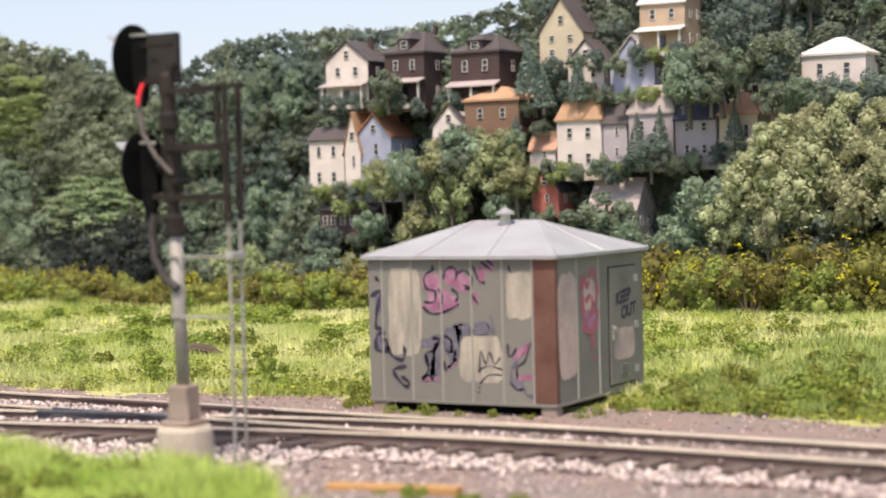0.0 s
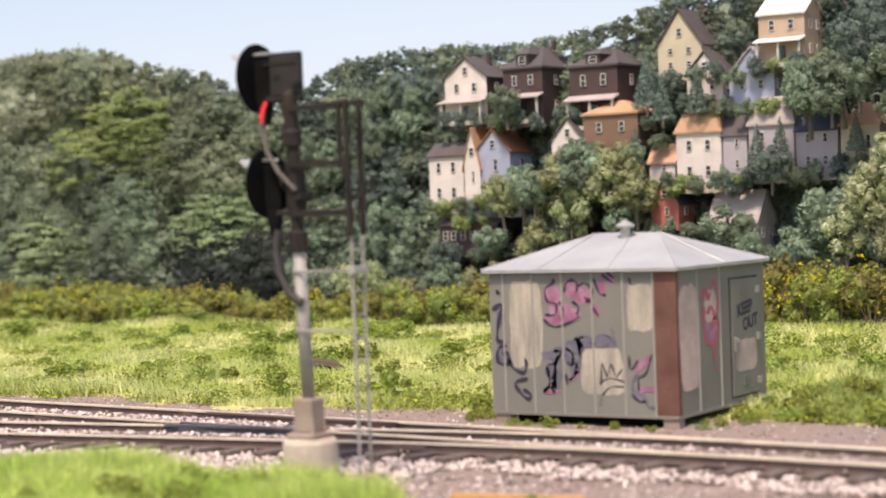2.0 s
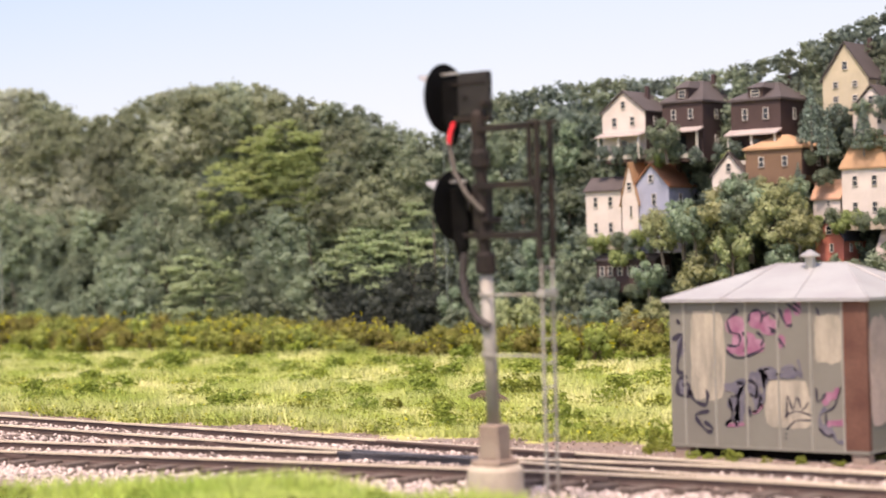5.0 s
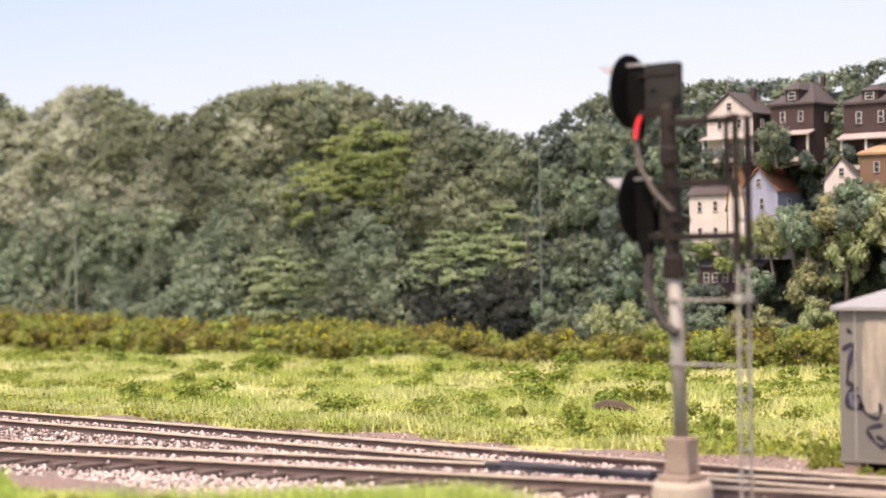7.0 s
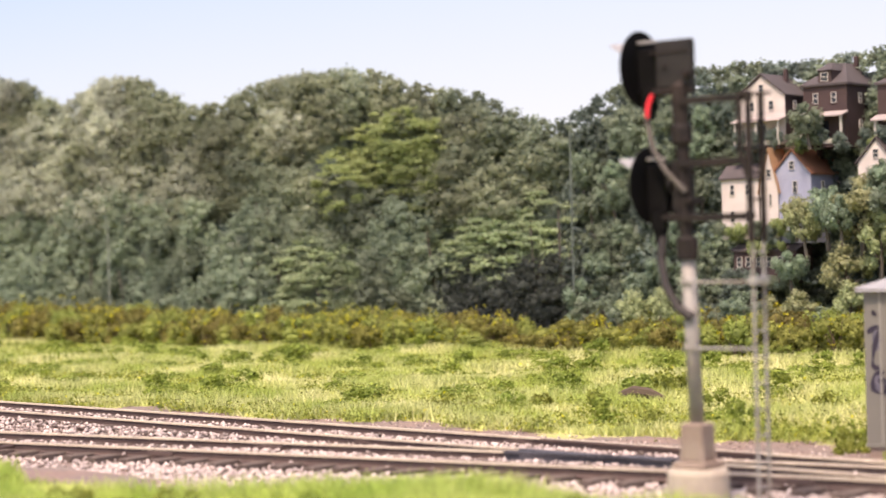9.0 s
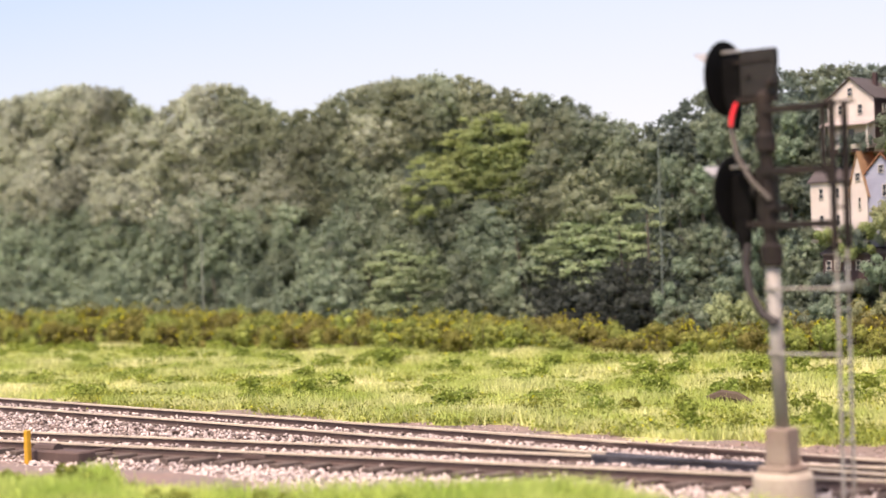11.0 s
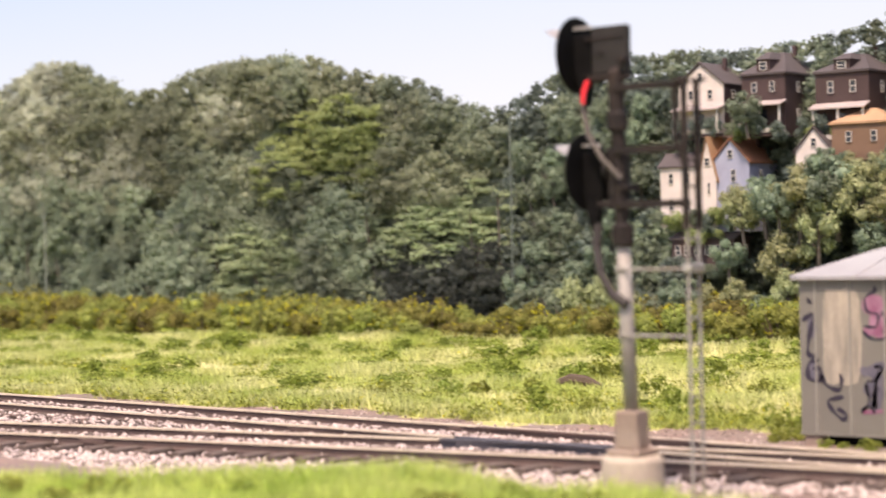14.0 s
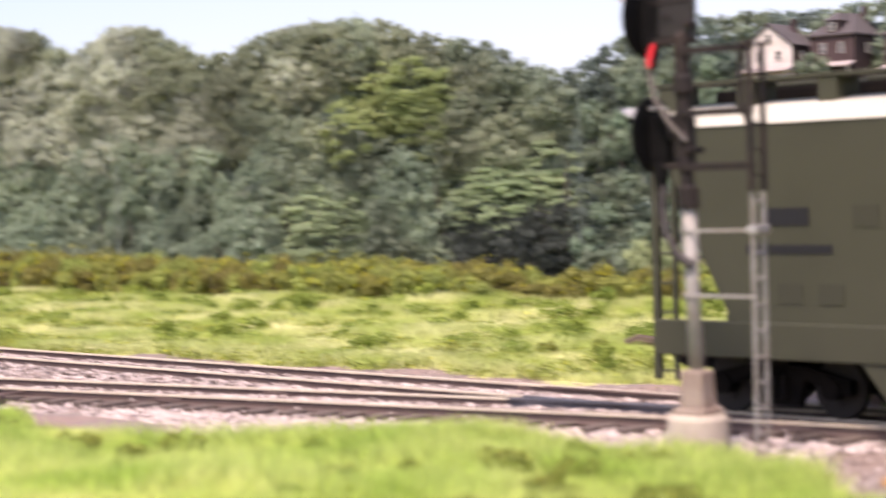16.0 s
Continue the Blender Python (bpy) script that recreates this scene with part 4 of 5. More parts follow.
def build_weeds():
    kinds = [weed_kind(200 + i, 460, f) for i, f in enumerate((1.0, 0.8, 0.6, 1.2, 0.9))]
    rng = np.random.default_rng(8)
    spots = [(-9.4, 8.3, 1.1), (-27.3, 12.4, 1.0), (-27.4, 17.2, 1.1), (-26.1, 16.3, 1.0), (-33.7, 16.6, 1.2), (-16.5, 6.2, 0.9), (-4.3, 1.3, 0.8), (-4.0, 0.6, 0.55), (-11.5, 7.4, 1.3), (-12.3, 7.0, 1.1)]
    for i in range(520):
        y = 1.6 + 16 * rng.uniform(0, 1) ** 0.9
        x = rng.uniform(-18 - 2.2 * (y + 3), 9)
        if y > edge_y(x) + 0.2 and not (-4.2 < x < 0.6 and -0.5 < y < 4):
            spots.append((x, y, rng.choice((0.25, 0.3, 0.4, 0.5, 0.7, 0.95))))
    # a thicker growth of weeds towards the hedge's foot
    for i in range(110):
        y = rng.uniform(11.5, 16.6)
        spots.append((rng.uniform(-20 - 2.2 * (y + 3), 4), y, rng.uniform(0.5, 1.05)))
    # rough growth beside and before the hut
    for i in range(70):
        spots.append((rng.uniform(0.5, 8), 1.4 + 3.5 * rng.uniform(0, 1) ** 1.7, rng.uniform(0.55, 1.0)))
    for x, y, s in ((-0.35, -0.35, 0.28), (-2.2, -0.35, 0.45), (-2.6, -0.3, 0.3), (-1.6, -0.3, 0.25), (0.45, 0.5, 0.35), (0.5, 1.3, 0.45), (0.5, 2.4, 0.5), (-3.75, 0.6, 0.6), (0.35, 0.1, 0.3), (0.8, 0.9, 0.4), (0.4, 1.9, 0.45), (0.9, 2.9, 0.6), (1.3, 1.2, 0.45), (-3.9, 0.1, 0.4), (-2.9, -0.3, 0.3), (-1.0, -0.35, 0.3)):
        spots.append((x, y, s))
    for i in range(9):
        spots.append((rng.uniform(0.0, 4.5), rng.uniform(-8.2, -7.2), rng.uniform(0.25, 0.45)))
    for i in range(64):
        x = rng.uniform(-18, 4)
        spots.append((x, near_edge_y(x) - rng.uniform(0.2, 5), rng.uniform(0.4, 0.8)))
    spots.sort(key=lambda q: (q[0] - 11) ** 2 + (q[1] + 26) ** 2)
    V, T, n0 = [], [], 0
    for x, y, s in spots[290:]:
        me = kinds[rng.integers(5)]
        co = np.empty(len(me.vertices) * 3, np.float32)
        me.vertices.foreach_get("co", co)
        co = co.reshape(-1, 3) / K * s * (1.2, 1.2, rng.uniform(0.6, 1.0))
        V.append(co + (x, y, float(ground_z(x, y)) - 0.02))
        T.append(np.arange(len(co)).reshape(-1, 3) + n0)
        n0 += len(co)
    single("weed_patch", soup("weed_patch", np.concatenate(V), np.concatenate(T), M_WEED), None, "low leafy weeds scattered over the far field", "weeds", "stuff")
    for x, y, s in spots[:290]:
        o = new("weed_clump", kinds[rng.integers(5)])
        o.matrix_basis = Matrix.Translation(Vector((x, y, float(ground_z(x, y)) - 0.02)) * K) @ pose(0, 0, 0, 0, 0, rng.uniform(0, 360)) @ Matrix.Diagonal((s, s, s * rng.uniform(0.7, 1.1), 1))
        tagged(o, "low clump of leafy green weeds in the grass", "weed", "weeds in the field")


build_weeds()


def build_cover():
    """Low leafy ground cover between the weeds and along the cinder strip."""
    rng = np.random.default_rng(61)
    y = np.concatenate([1.2 + 16.5 * rng.uniform(0, 1, 1000), rng.uniform(1.0, 3.2, 300)])
    x = rng.uniform(-18 - 2.0 * (y + 3), 9)
    keep = (y > edge_y(x) - 0.25) & ~((x > -4.0) & (x < 0.5) & (y > -0.5) & (y < 4))
    x, y = x[keep], y[keep]
    s = rng.uniform(0.12, 0.55, len(x))
    k = 70
    c = np.repeat(np.stack([x, y, ground_z(x, y) + 0.05], 1), k, 0)
    o = rng.normal(0, 1, (len(c), 3)) * np.repeat(s, k)[:, None] * (0.55, 0.55, 0.2)
    o[:, 2] = np.abs(o[:, 2])
    v, t = leaves(rng, c + o, o / (np.linalg.norm(o, axis=1)[:, None] + 1e-6) + (0, 0, 0.5), 0.04)
    single("ground_cover", soup("ground_cover", v, t, [M_WEED, M_BLOOM], (rng.uniform(0, 1, len(c)) > 0.97).astype(int)), None, "low leafy ground cover with tiny yellow flowers", "ground cover", "stuff")


build_cover()
g = Geo()
g.tube([(-0.5, 0, 0.12), (-0.2, 0.03, 0.2), (0.15, 0, 0.17), (0.5, -0.04, 0.08)], [0.1, 0.14, 0.13, 0.06], 8)
single("rotten_log", g, M_LOG, "dark rotten log lying in the grass", "log", at=(-11.6, 6.3, float(ground_z(-11.6, 6.3)) - 0.02, 10))


# ---- tracks ----
def rail_path(kind, x0, x1, step=0.6):
    n = max(2, int((x1 - x0) / step) + 1)
    out = []
    for x in np.linspace(x0, x1, n):
        y = main_rail(x)
        out.append((x, float({"far": y, "near": y - GAUGE, "branch_far": y - apart(x), "branch_near": y - GAUGE - apart(x)}[kind])))
    return out


def rail_geo(path, z=RAIL_Z, head=0.075, h=0.17, shift=0.0):
    """Foot, web and head of a rail along a path; the head's running surface is polished."""
    prof = [(-0.07, -h), (0.07, -h), (0.07, -h + 0.02), (0.012, -h + 0.04), (0.012, -0.045), (head / 2, -0.035), (head / 2, -0.004), (head / 2 - 0.01, 0), (-head / 2 + 0.01, 0), (-head / 2, -0.004), (-head / 2, -0.035), (-0.012, -0.045), (-0.012, -h + 0.04), (-0.07, -h + 0.02)]
    rings = [[(x, y + a + shift, z + b) for a, b in prof] for x, y in path]
    g = Geo().loft(rings)
    n = len(prof)
    g.mi = [0] * len(g.f)
    for i in range(len(path) - 1):
        for j in (5, 6, 7, 8, 9):
            g.mi[i * n + j] = 1
    return g


RAILS = [M_RAIL, M_RAILTOP]


def build_tracks():
    track = thing("track", 0, 0, 0, 0, "railway turnout with rusty rails on dark wooden ties", "track", kind="structure")
    for k, a, b in (("far", -62, 64), ("near", -62, -8.2), ("near", -4.9, 2.4), ("branch_far", -62, -8.2), ("branch_far", -4.9, 2.0), ("branch_near", -62, 64)):
        part("rail", rail_geo(rail_path(k, a, b)), RAILS, track)
    # closure rails that end in tapered point blades against the stock rails
    for k, sh in (("near", 0.07), ("branch_far", -0.07)):
        part("point_blade", rail_geo(rail_path(k, 2.4 if k == "near" else 2.0, 6.5), head=0.06, shift=sh), RAILS, track, "switch blade resting against the stock rail")
    # frog where the two inner rails cross, with wing rails
    fx = -6.4
    for k, a, b, sh in (("near", -8.2, -5.2, 0.0), ("branch_far", -8.2, -5.2, 0.0)):
        part("frog", rail_geo(rail_path(k, a, b), head=0.10, shift=sh), [M_FROG, M_FROG], track, "dark polished frog casting")
    part("frog", Geo().prism([(-7.9, float(main_rail(-7.9)) - GAUGE + 0.02), (-5.0, float(main_rail(-5.0)) - GAUGE + 0.1), (-5.0, float(main_rail(-5.0) - apart(-5.0)) - 0.1), (-7.9, float(main_rail(-7.9) - apart(-7.9)) - 0.06)], 0.02, RAIL_Z - 0.035, "z"), M_FROG, track, "dark polished frog casting")
    # guard rails
    part("guard_rail", rail_geo(rail_path("far", -8.8, -4.4), shift=-0.13), [M_RAIL, M_RAIL], track)
    part("guard_rail", rail_geo(rail_path("branch_near", -8.8, -4.4), shift=0.13), [M_RAIL, M_RAIL], track)
    # joint bars
    for k, x in (("branch_near", -3.0), ("far", -9.5), ("far", 1.0), ("near", 1.2), ("branch_near", -14.0), ("near", -12.0), ("branch_far", -13.0)):
        y = rail_path(k, x, x + 0.6)
        part("joint_bar", Geo().box(x, x + 0.6, y[0][1] - 0.05, y[0][1] - 0.02, RAIL_Z - 0.13, RAIL_Z - 0.05, 0.008), M_RAIL, track)
    rng = np.random.default_rng(31)
    ties = [Geo().box(-0.115, 0.115, -w / 2, w / 2, -0.17, 0.0, 0.015).mesh("tie", M_TIE) for w in (2.6, 3.2, 3.9, 4.6)]
    x = -50.0
    while x < 62:
        a = float(apart(x))
        c = float(main_rail(x)) - GAUGE / 2
        slots = [(c - a / 2, 0 if a < 0.35 else 1 if a < 1 else 2 if a < 1.7 else 3)] if a < 2.2 else [(c, 0), (c - a, 0)]
        for y, k in slots:
            o = part("tie", ties[k], None, track)
            o.matrix_basis = pose(x * K, (y + rng.uniform(-0.05, 0.05)) * K, (RAIL_Z - 0.125) * K, 0, 0, -5 + rng.uniform(-1.5, 1.5) + (6 if (a >= 2.2 and y < c - 1) else 0))
        x += 0.62
    # ballast bed and stones
    n = 40000
    xs = np.concatenate([rng.uniform(-46, 12, n), rng.uniform(-14, 7, 12000)])
    u = rng.uniform(0, 1, len(xs))
    top, bot = main_rail(xs) + 0.35, main_rail(xs) - GAUGE - apart(xs) - 1.75 + 0.25 * np.sin(xs * 1.7) - 2.2 * np.clip((2 - xs) / 4, 0, 1)
    ys = bot + (top - bot) * u
    off = np.minimum(top - ys, ys - bot)
    near_rail = np.min([np.abs(ys - (main_rail(xs) - q)) for q in (0 * xs, GAUGE + 0 * xs, apart(xs), GAUGE + apart(xs))], axis=0)
    ok = near_rail > 0.11
    # the ties' ends stay bare in front of the near rail
    mid = main_rail(xs) - GAUGE / 2 - apart(xs) / 2
    gap = np.abs((xs - 0.087 * (ys - mid) + 50 + 0.31) % 0.62 - 0.31)
    ok &= ~((gap < 0.125) & (ys > main_rail(xs) - GAUGE - apart(xs) - 0.62) & (ys < main_rail(xs) - 0.1) & (rng.uniform(0, 1, len(xs)) < np.where(ys < main_rail(xs) - GAUGE - apart(xs), 0.85, 0.5)))
    # past the point blades the bed between the rails is dark cinder, and the shoulder is narrow
    shoulder = main_rail(xs) - GAUGE - apart(xs) - 0.12 - ys
    ok &= ~((xs > -1.5) & (shoulder > 1.05 + 0.2 * np.sin(xs * 2.1)) & (rng.uniform(0, 1, len(xs)) < 0.93))
    xs, ys, off, shoulder = xs[ok], ys[ok], off[ok], shoulder[ok]
    dark = (shoulder < 0.1) & (rng.uniform(0, 1, len(xs)) < np.interp(xs, [-6, -1, 3], [0.15, 0.55, 0.9])) | (rng.uniform(0, 1, len(xs)) < np.interp(xs, [-8, -3, 4], [0.07, 0.2, 0.35]))
    zs = -0.075 + np.clip(off, 0, 0.5) * 0.08 + rng.uniform(-0.02, 0.015, len(xs))
    zs += np.where(shoulder < 0, 0.055, 0)
    zs -= np.where(shoulder > 0, 0.02 + 0.01 * np.clip(shoulder, 0, 1), 0)
    m = len(xs)
    base = np.array([(1, 0, 0), (-1, 0, 0), (0, 1, 0), (0, -1, 0), (0, 0, 1), (0, 0, -1)], float)
    q = base[None] * rng.uniform(0.55, 1.15, (m, 6, 1)) + rng.normal(0, 0.2, (m, 6, 3))
    a = rng.uniform(0, 6.28, m)
    ca, sa = np.cos(a), np.sin(a)
    q = np.stack([q[..., 0] * ca[:, None] - q[..., 1] * sa[:, None], q[..., 0] * sa[:, None] + q[..., 1] * ca[:, None], q[..., 2] * 0.75], -1)
    q = q * (rng.uniform(0.03, 0.068, m))[:, None, None] + np.stack([xs, ys, zs], 1)[:, None]
    tri = np.array([(0, 2, 4), (2, 1, 4), (1, 3, 4), (3, 0, 4), (2, 0, 5), (1, 2, 5), (3, 1, 5), (0, 3, 5)])
    single("ballast", soup("ballast", q.reshape(-1, 3), (np.arange(m)[:, None, None] * 6 + tri[None]).reshape(-1, 3), [M_BALLAST, M_CINDER], np.repeat(dark.astype(int), 8)), None, "pale pinkish grey crushed stone ballast round the ties", "ballast", "stuff")
    # loose pebbles on the cinder strip
    m = 6200
    xs = np.concatenate([rng.uniform(-20, 9, 2600), rng.uniform(-3, 8, 3600)])
    ys = np.concatenate([rng.uniform(-0.9, 2.0, 2600), rng.uniform(-9.0, -5.0, 3600)])
    q = base[None] * rng.uniform(0.55, 1.15, (m, 6, 1)) * (rng.uniform(0.012, 0.04, m) ** 1)[:, None, None] + np.stack([xs, ys, ground_z(xs, ys) + 0.005], 1)[:, None]
    single("cinder_pebbles", soup("cinder_pebbles", q.reshape(-1, 3), (np.arange(m)[:, None, None] * 6 + tri[None]).reshape(-1, 3), [M_BALLAST, M_CINDER], np.repeat((rng.uniform(0, 1, m) < 0.7).astype(int), 8)), None, "loose pale pebbles on the brown cinder strip", "pebbles", "stuff")


build_tracks()


# ---- equipment hut ----
HW, HD, Z0, Z1 = 3.45, 3.45, 0.17, 2.54


def ribbon(pts, w, y, axis, thick=0.006):
    """A flat sprayed stroke of width w on an upright face; axis 0: the face y, points (x, z); axis 1: the face x, points (y, z)."""
    pts = [Vector(p) for p in pts]
    fine = []
    for i in range(len(pts) - 1):
        p0, p1, p2, p3 = pts[max(i - 1, 0)], pts[i], pts[i + 1], pts[min(i + 2, len(pts) - 1)]
        for s in (0, 0.25, 0.5, 0.75):
            fine.append(0.5 * ((2 * p1) + (p2 - p0) * s + (2 * p0 - 5 * p1 + 4 * p2 - p3) * s * s + (3 * p1 - p0 - 3 * p2 + p3) * s ** 3))
    fine.append(pts[-1])
    L, R = [], []
    for i, p in enumerate(fine):
        d = (fine[min(i + 1, len(fine) - 1)] - fine[max(i - 1, 0)]).normalized()
        k = w / 2 * (0.75 + 0.35 * math.sin(i * 1.1)) * (0.6 if i in (0, len(fine) - 1) else 1)
        L.append(p + Vector((-d.y, d.x)) * k)
        R.append(p - Vector((-d.y, d.x)) * k)
    return L, R


def stroke(geo, pts, w, face, axis):
    L, R = ribbon(pts, w, face, axis)
    put = (lambda p, e: (p.x, face - e, p.y)) if axis == 0 else (lambda p, e: (face + e, p.x, p.y))
    rings = [[put(l, 0.0), put(l, 0.004), put(r, 0.004), put(r, 0.0)] for l, r in zip(L, R)]
    return geo.loft(rings)


def blot(geo, cx, cz, rx, rz, face, axis, seed, square=0.0, e=0.003):
    """A painted-over patch with an uneven edge."""
    r = random.Random(seed)
    poly = []
    for i in range(28):
        a = 2 * math.pi * i / 28
        c, s = math.cos(a), math.sin(a)
        k = 1 / max(abs(c), abs(s)) if square else 1
        k = 1 + (k - 1) * square
        k *= 1 + r.uniform(-0.05, 0.05)
        poly.append((cx + rx * c * k, cz + rz * s * k))
    if axis == 0:
        return geo.prism(poly, face - e, face, "y")
    return geo.prism(poly, face, face + e, "x")


def build_hut():
    hut = thing("equipment_hut", 0, 0, 0, 0, "grey sheet-metal trackside hut covered in graffiti, standing on short blocks", "hut")
    w = Geo()
    w.box(-HW, 0, 0, HD, Z0, Z1, 0.012)
    wall = part("wall", w, M_SHED, hut)
    # standing seams between the wall sheets, their highlight painted on as a lighter colour
    for x in (-3.18, -2.62, -2.06, -1.5, -0.94, -0.4):
        part("seam", Geo().prism([(x - 0.022, -0.0), (x + 0.022, -0.0), (x + 0.008, -0.022), (x - 0.008, -0.022)], Z0 + 0.02, Z1, "z"), M_SEAM_HIGHLIGHT, wall)
    for y in (0.78, 1.62):
        part("seam", Geo().prism([(0, y - 0.022), (0.02, y - 0.008), (0.02, y + 0.008), (0, y + 0.022)], Z0 + 0.02, Z1, "z"), M_SEAM_HIGHLIGHT, wall)
    part("sill_angle", Geo().box(-HW - 0.01, 0.012, -0.012, HD + 0.01, Z0 - 0.02, Z0 + 0.03, 0.004), M_SHED, hut)
    part("rust_panel", Geo().box(-0.385, 0.0045, -0.006, 0.1, Z0 + 0.035, Z1 - 0.005), M_RUST, wall, "rust-brown primed corner strip")
    # hipped roof of sheet panels with raised seams
    o, zt, rx0, rx1, ry = 0.09, 3.08, -HW / 2 - 0.62, -HW / 2 + 0.62, HD / 2
    a = [(-HW - o, -o), (o, -o), (o, HD + o), (-HW - o, HD + o)]
    r = Geo()
    r.loft([[(x, y, Z1 - 0.035) for x, y in a], [(x, y, Z1 + 0.02) for x, y in a], [(rx0, ry - 0.02, zt), (rx1, ry - 0.02, zt), (rx1, ry + 0.02, zt), (rx0, ry + 0.02, zt)]])
    roof = part("roof", r, M_ROOF, hut, "pale galvanised hipped roof")
    ridge = [((-HW - o, -o, Z1 + 0.02), (rx0, ry, zt)), ((o, -o, Z1 + 0.02), (rx1, ry, zt)), ((o, HD + o, Z1 + 0.02), (rx1, ry, zt)), ((-HW - o, HD + o, Z1 + 0.02), (rx0, ry, zt)), ((rx0, ry, zt), (rx1, ry, zt)),
             ((-2.45, -o, Z1 + 0.02), (rx0 + 0.02, ry - 0.02, zt)), ((-1.15, -o, Z1 + 0.02), (rx0 + 0.75, ry - 0.02, zt)), ((o, 1.7, Z1 + 0.02), (rx1 + 0.02, ry, zt))]
    for p, q in ridge:
        part("roof_seam", Geo().tube([p, q], 0.018, 6), M_ROOF, roof)
    vent = Geo().tube([(-1.63, 1.5, zt - 0.15), (-1.63, 1.5, zt + 0.14)], 0.085, 14)
    v = part("roof_vent", vent, M_VISOR, hut, "small metal roof ventilator with a conical cap")
    part("vent_cap", Geo().tube([(-1.63, 1.5, zt + 0.11), (-1.63, 1.5, zt + 0.14), (-1.63, 1.5, zt + 0.23)], [0.165, 0.165, 0.02], 14), M_VISOR, v)
    for x, y in ((-HW + 0.18, 0.12), (-0.16, 0.12), (-0.16, HD - 0.15), (-HW + 0.18, HD - 0.15)):
        part("foundation_block", Geo().box(x - 0.14, x + 0.14, y - 0.1, y + 0.12, -0.06, Z0 - 0.02, 0.012), M_PEDESTAL, hut)
    # near-black box added below the floor in place of real shade
    part("underfloor_shade", Geo().box(-HW + 0.35, -0.35, 0.22, HD - 0.2, -0.06, Z0 - 0.02), M_TRUCK, hut, "near-black box for the shade under the floor")
    # door on the flank
    d = Geo()
    y0, y1, z0, z1 = 2.02, 3.1, 0.3, 2.26
    d.box(0, 0.03, y0, y1, z0, z1, 0.008)
    door = part("door", d, M_SHED, hut, "closed grey metal door")
    f = Geo()
    for q in ((y0 - 0.025, y0 - 0.003, z0 - 0.025, z1 + 0.025), (y1 + 0.003, y1 + 0.025, z0 - 0.025, z1 + 0.025), (y0, y1, z1 + 0.003, z1 + 0.025), (y0, y1, z0 - 0.025, z0 - 0.003)):
        f.box(0, 0.015, *q)
    part("door_frame", f, M_CASE, door, "thin dark door gap")
    for z in (0.5, 1.25, 2.05):
        part("hinge", Geo().box(0.03, 0.05, y1 - 0.1, y1 + 0.05, z - 0.06, z + 0.06, 0.006), M_VISOR, door)
    part("door_handle", Geo().box(0.03, 0.07, y0 + 0.06, y0 + 0.2, 1.2, 1.27, 0.01).box(0.03, 0.055, y0 + 0.06, y0 + 0.13, 1.05, 1.3, 0.006), M_VISOR, door)
    for zc in (0.55, 2.08):
        for i in range(3):
            part("louvre", Geo().prism([(2.42, 0), (2.7, 0), (2.7, 0.03), (2.42, 0.03)], 0.03, 0.05, "x").moved(pose(0, 0, zc - 0.08 + i * 0.06)), M_SHED, door)
    blot_geo = blot(Geo(), 2.57, 0.97, 0.42, 0.27, 0.031, 1, 3, 0.85)
    part("paint_patch", blot_geo, M_PATCH2, door, "pinkish painted-over patch")
    for word, yy, zz in (("KEEP", 2.24, 1.62), ("OUT", 2.46, 1.38)):
        c = bpy.data.curves.new("lettering", "FONT")
        c.body, c.size, c.extrude, c.offset, c.shear = word, 0.29 * K, 0.002 * K, 0.011 * K, 0.1
        t = new("lettering", c)
        t.parent = door
        t.data.materials.append(M_INK)
        t.matrix_basis = pose(0.033 * K, yy * K, zz * K, 90, 0, 90) @ pose(0, 0, 0, 0, 0, 7)
        tagged(t, "hand-painted black warning words")
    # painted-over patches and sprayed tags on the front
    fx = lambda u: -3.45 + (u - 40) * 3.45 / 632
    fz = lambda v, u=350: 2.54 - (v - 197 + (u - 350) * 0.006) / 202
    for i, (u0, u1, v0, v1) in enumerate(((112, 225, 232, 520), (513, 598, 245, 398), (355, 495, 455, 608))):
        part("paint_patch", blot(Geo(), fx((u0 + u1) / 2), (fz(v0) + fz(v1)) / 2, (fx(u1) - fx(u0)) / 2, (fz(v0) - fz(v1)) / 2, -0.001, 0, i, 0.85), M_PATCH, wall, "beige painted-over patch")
    part("paint_patch", blot(Geo(), 0.44, 1.42, 0.36, 0.84, 0.005, 1, 9, 0.85), M_PATCH2, wall, "pinkish painted-over patch")

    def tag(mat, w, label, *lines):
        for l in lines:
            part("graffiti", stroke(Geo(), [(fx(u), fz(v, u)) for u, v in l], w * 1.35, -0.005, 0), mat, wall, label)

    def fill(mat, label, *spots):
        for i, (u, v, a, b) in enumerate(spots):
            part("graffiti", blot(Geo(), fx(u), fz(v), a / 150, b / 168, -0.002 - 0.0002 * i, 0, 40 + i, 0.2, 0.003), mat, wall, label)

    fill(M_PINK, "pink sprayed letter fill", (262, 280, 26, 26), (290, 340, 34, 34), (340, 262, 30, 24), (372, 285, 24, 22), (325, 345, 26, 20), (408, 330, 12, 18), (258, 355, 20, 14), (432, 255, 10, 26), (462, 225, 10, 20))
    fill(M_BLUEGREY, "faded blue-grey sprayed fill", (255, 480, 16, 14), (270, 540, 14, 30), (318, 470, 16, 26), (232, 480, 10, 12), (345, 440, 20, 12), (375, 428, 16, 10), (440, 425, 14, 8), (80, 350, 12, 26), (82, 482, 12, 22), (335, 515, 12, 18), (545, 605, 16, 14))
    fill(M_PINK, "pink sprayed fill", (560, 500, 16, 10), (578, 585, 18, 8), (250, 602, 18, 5))
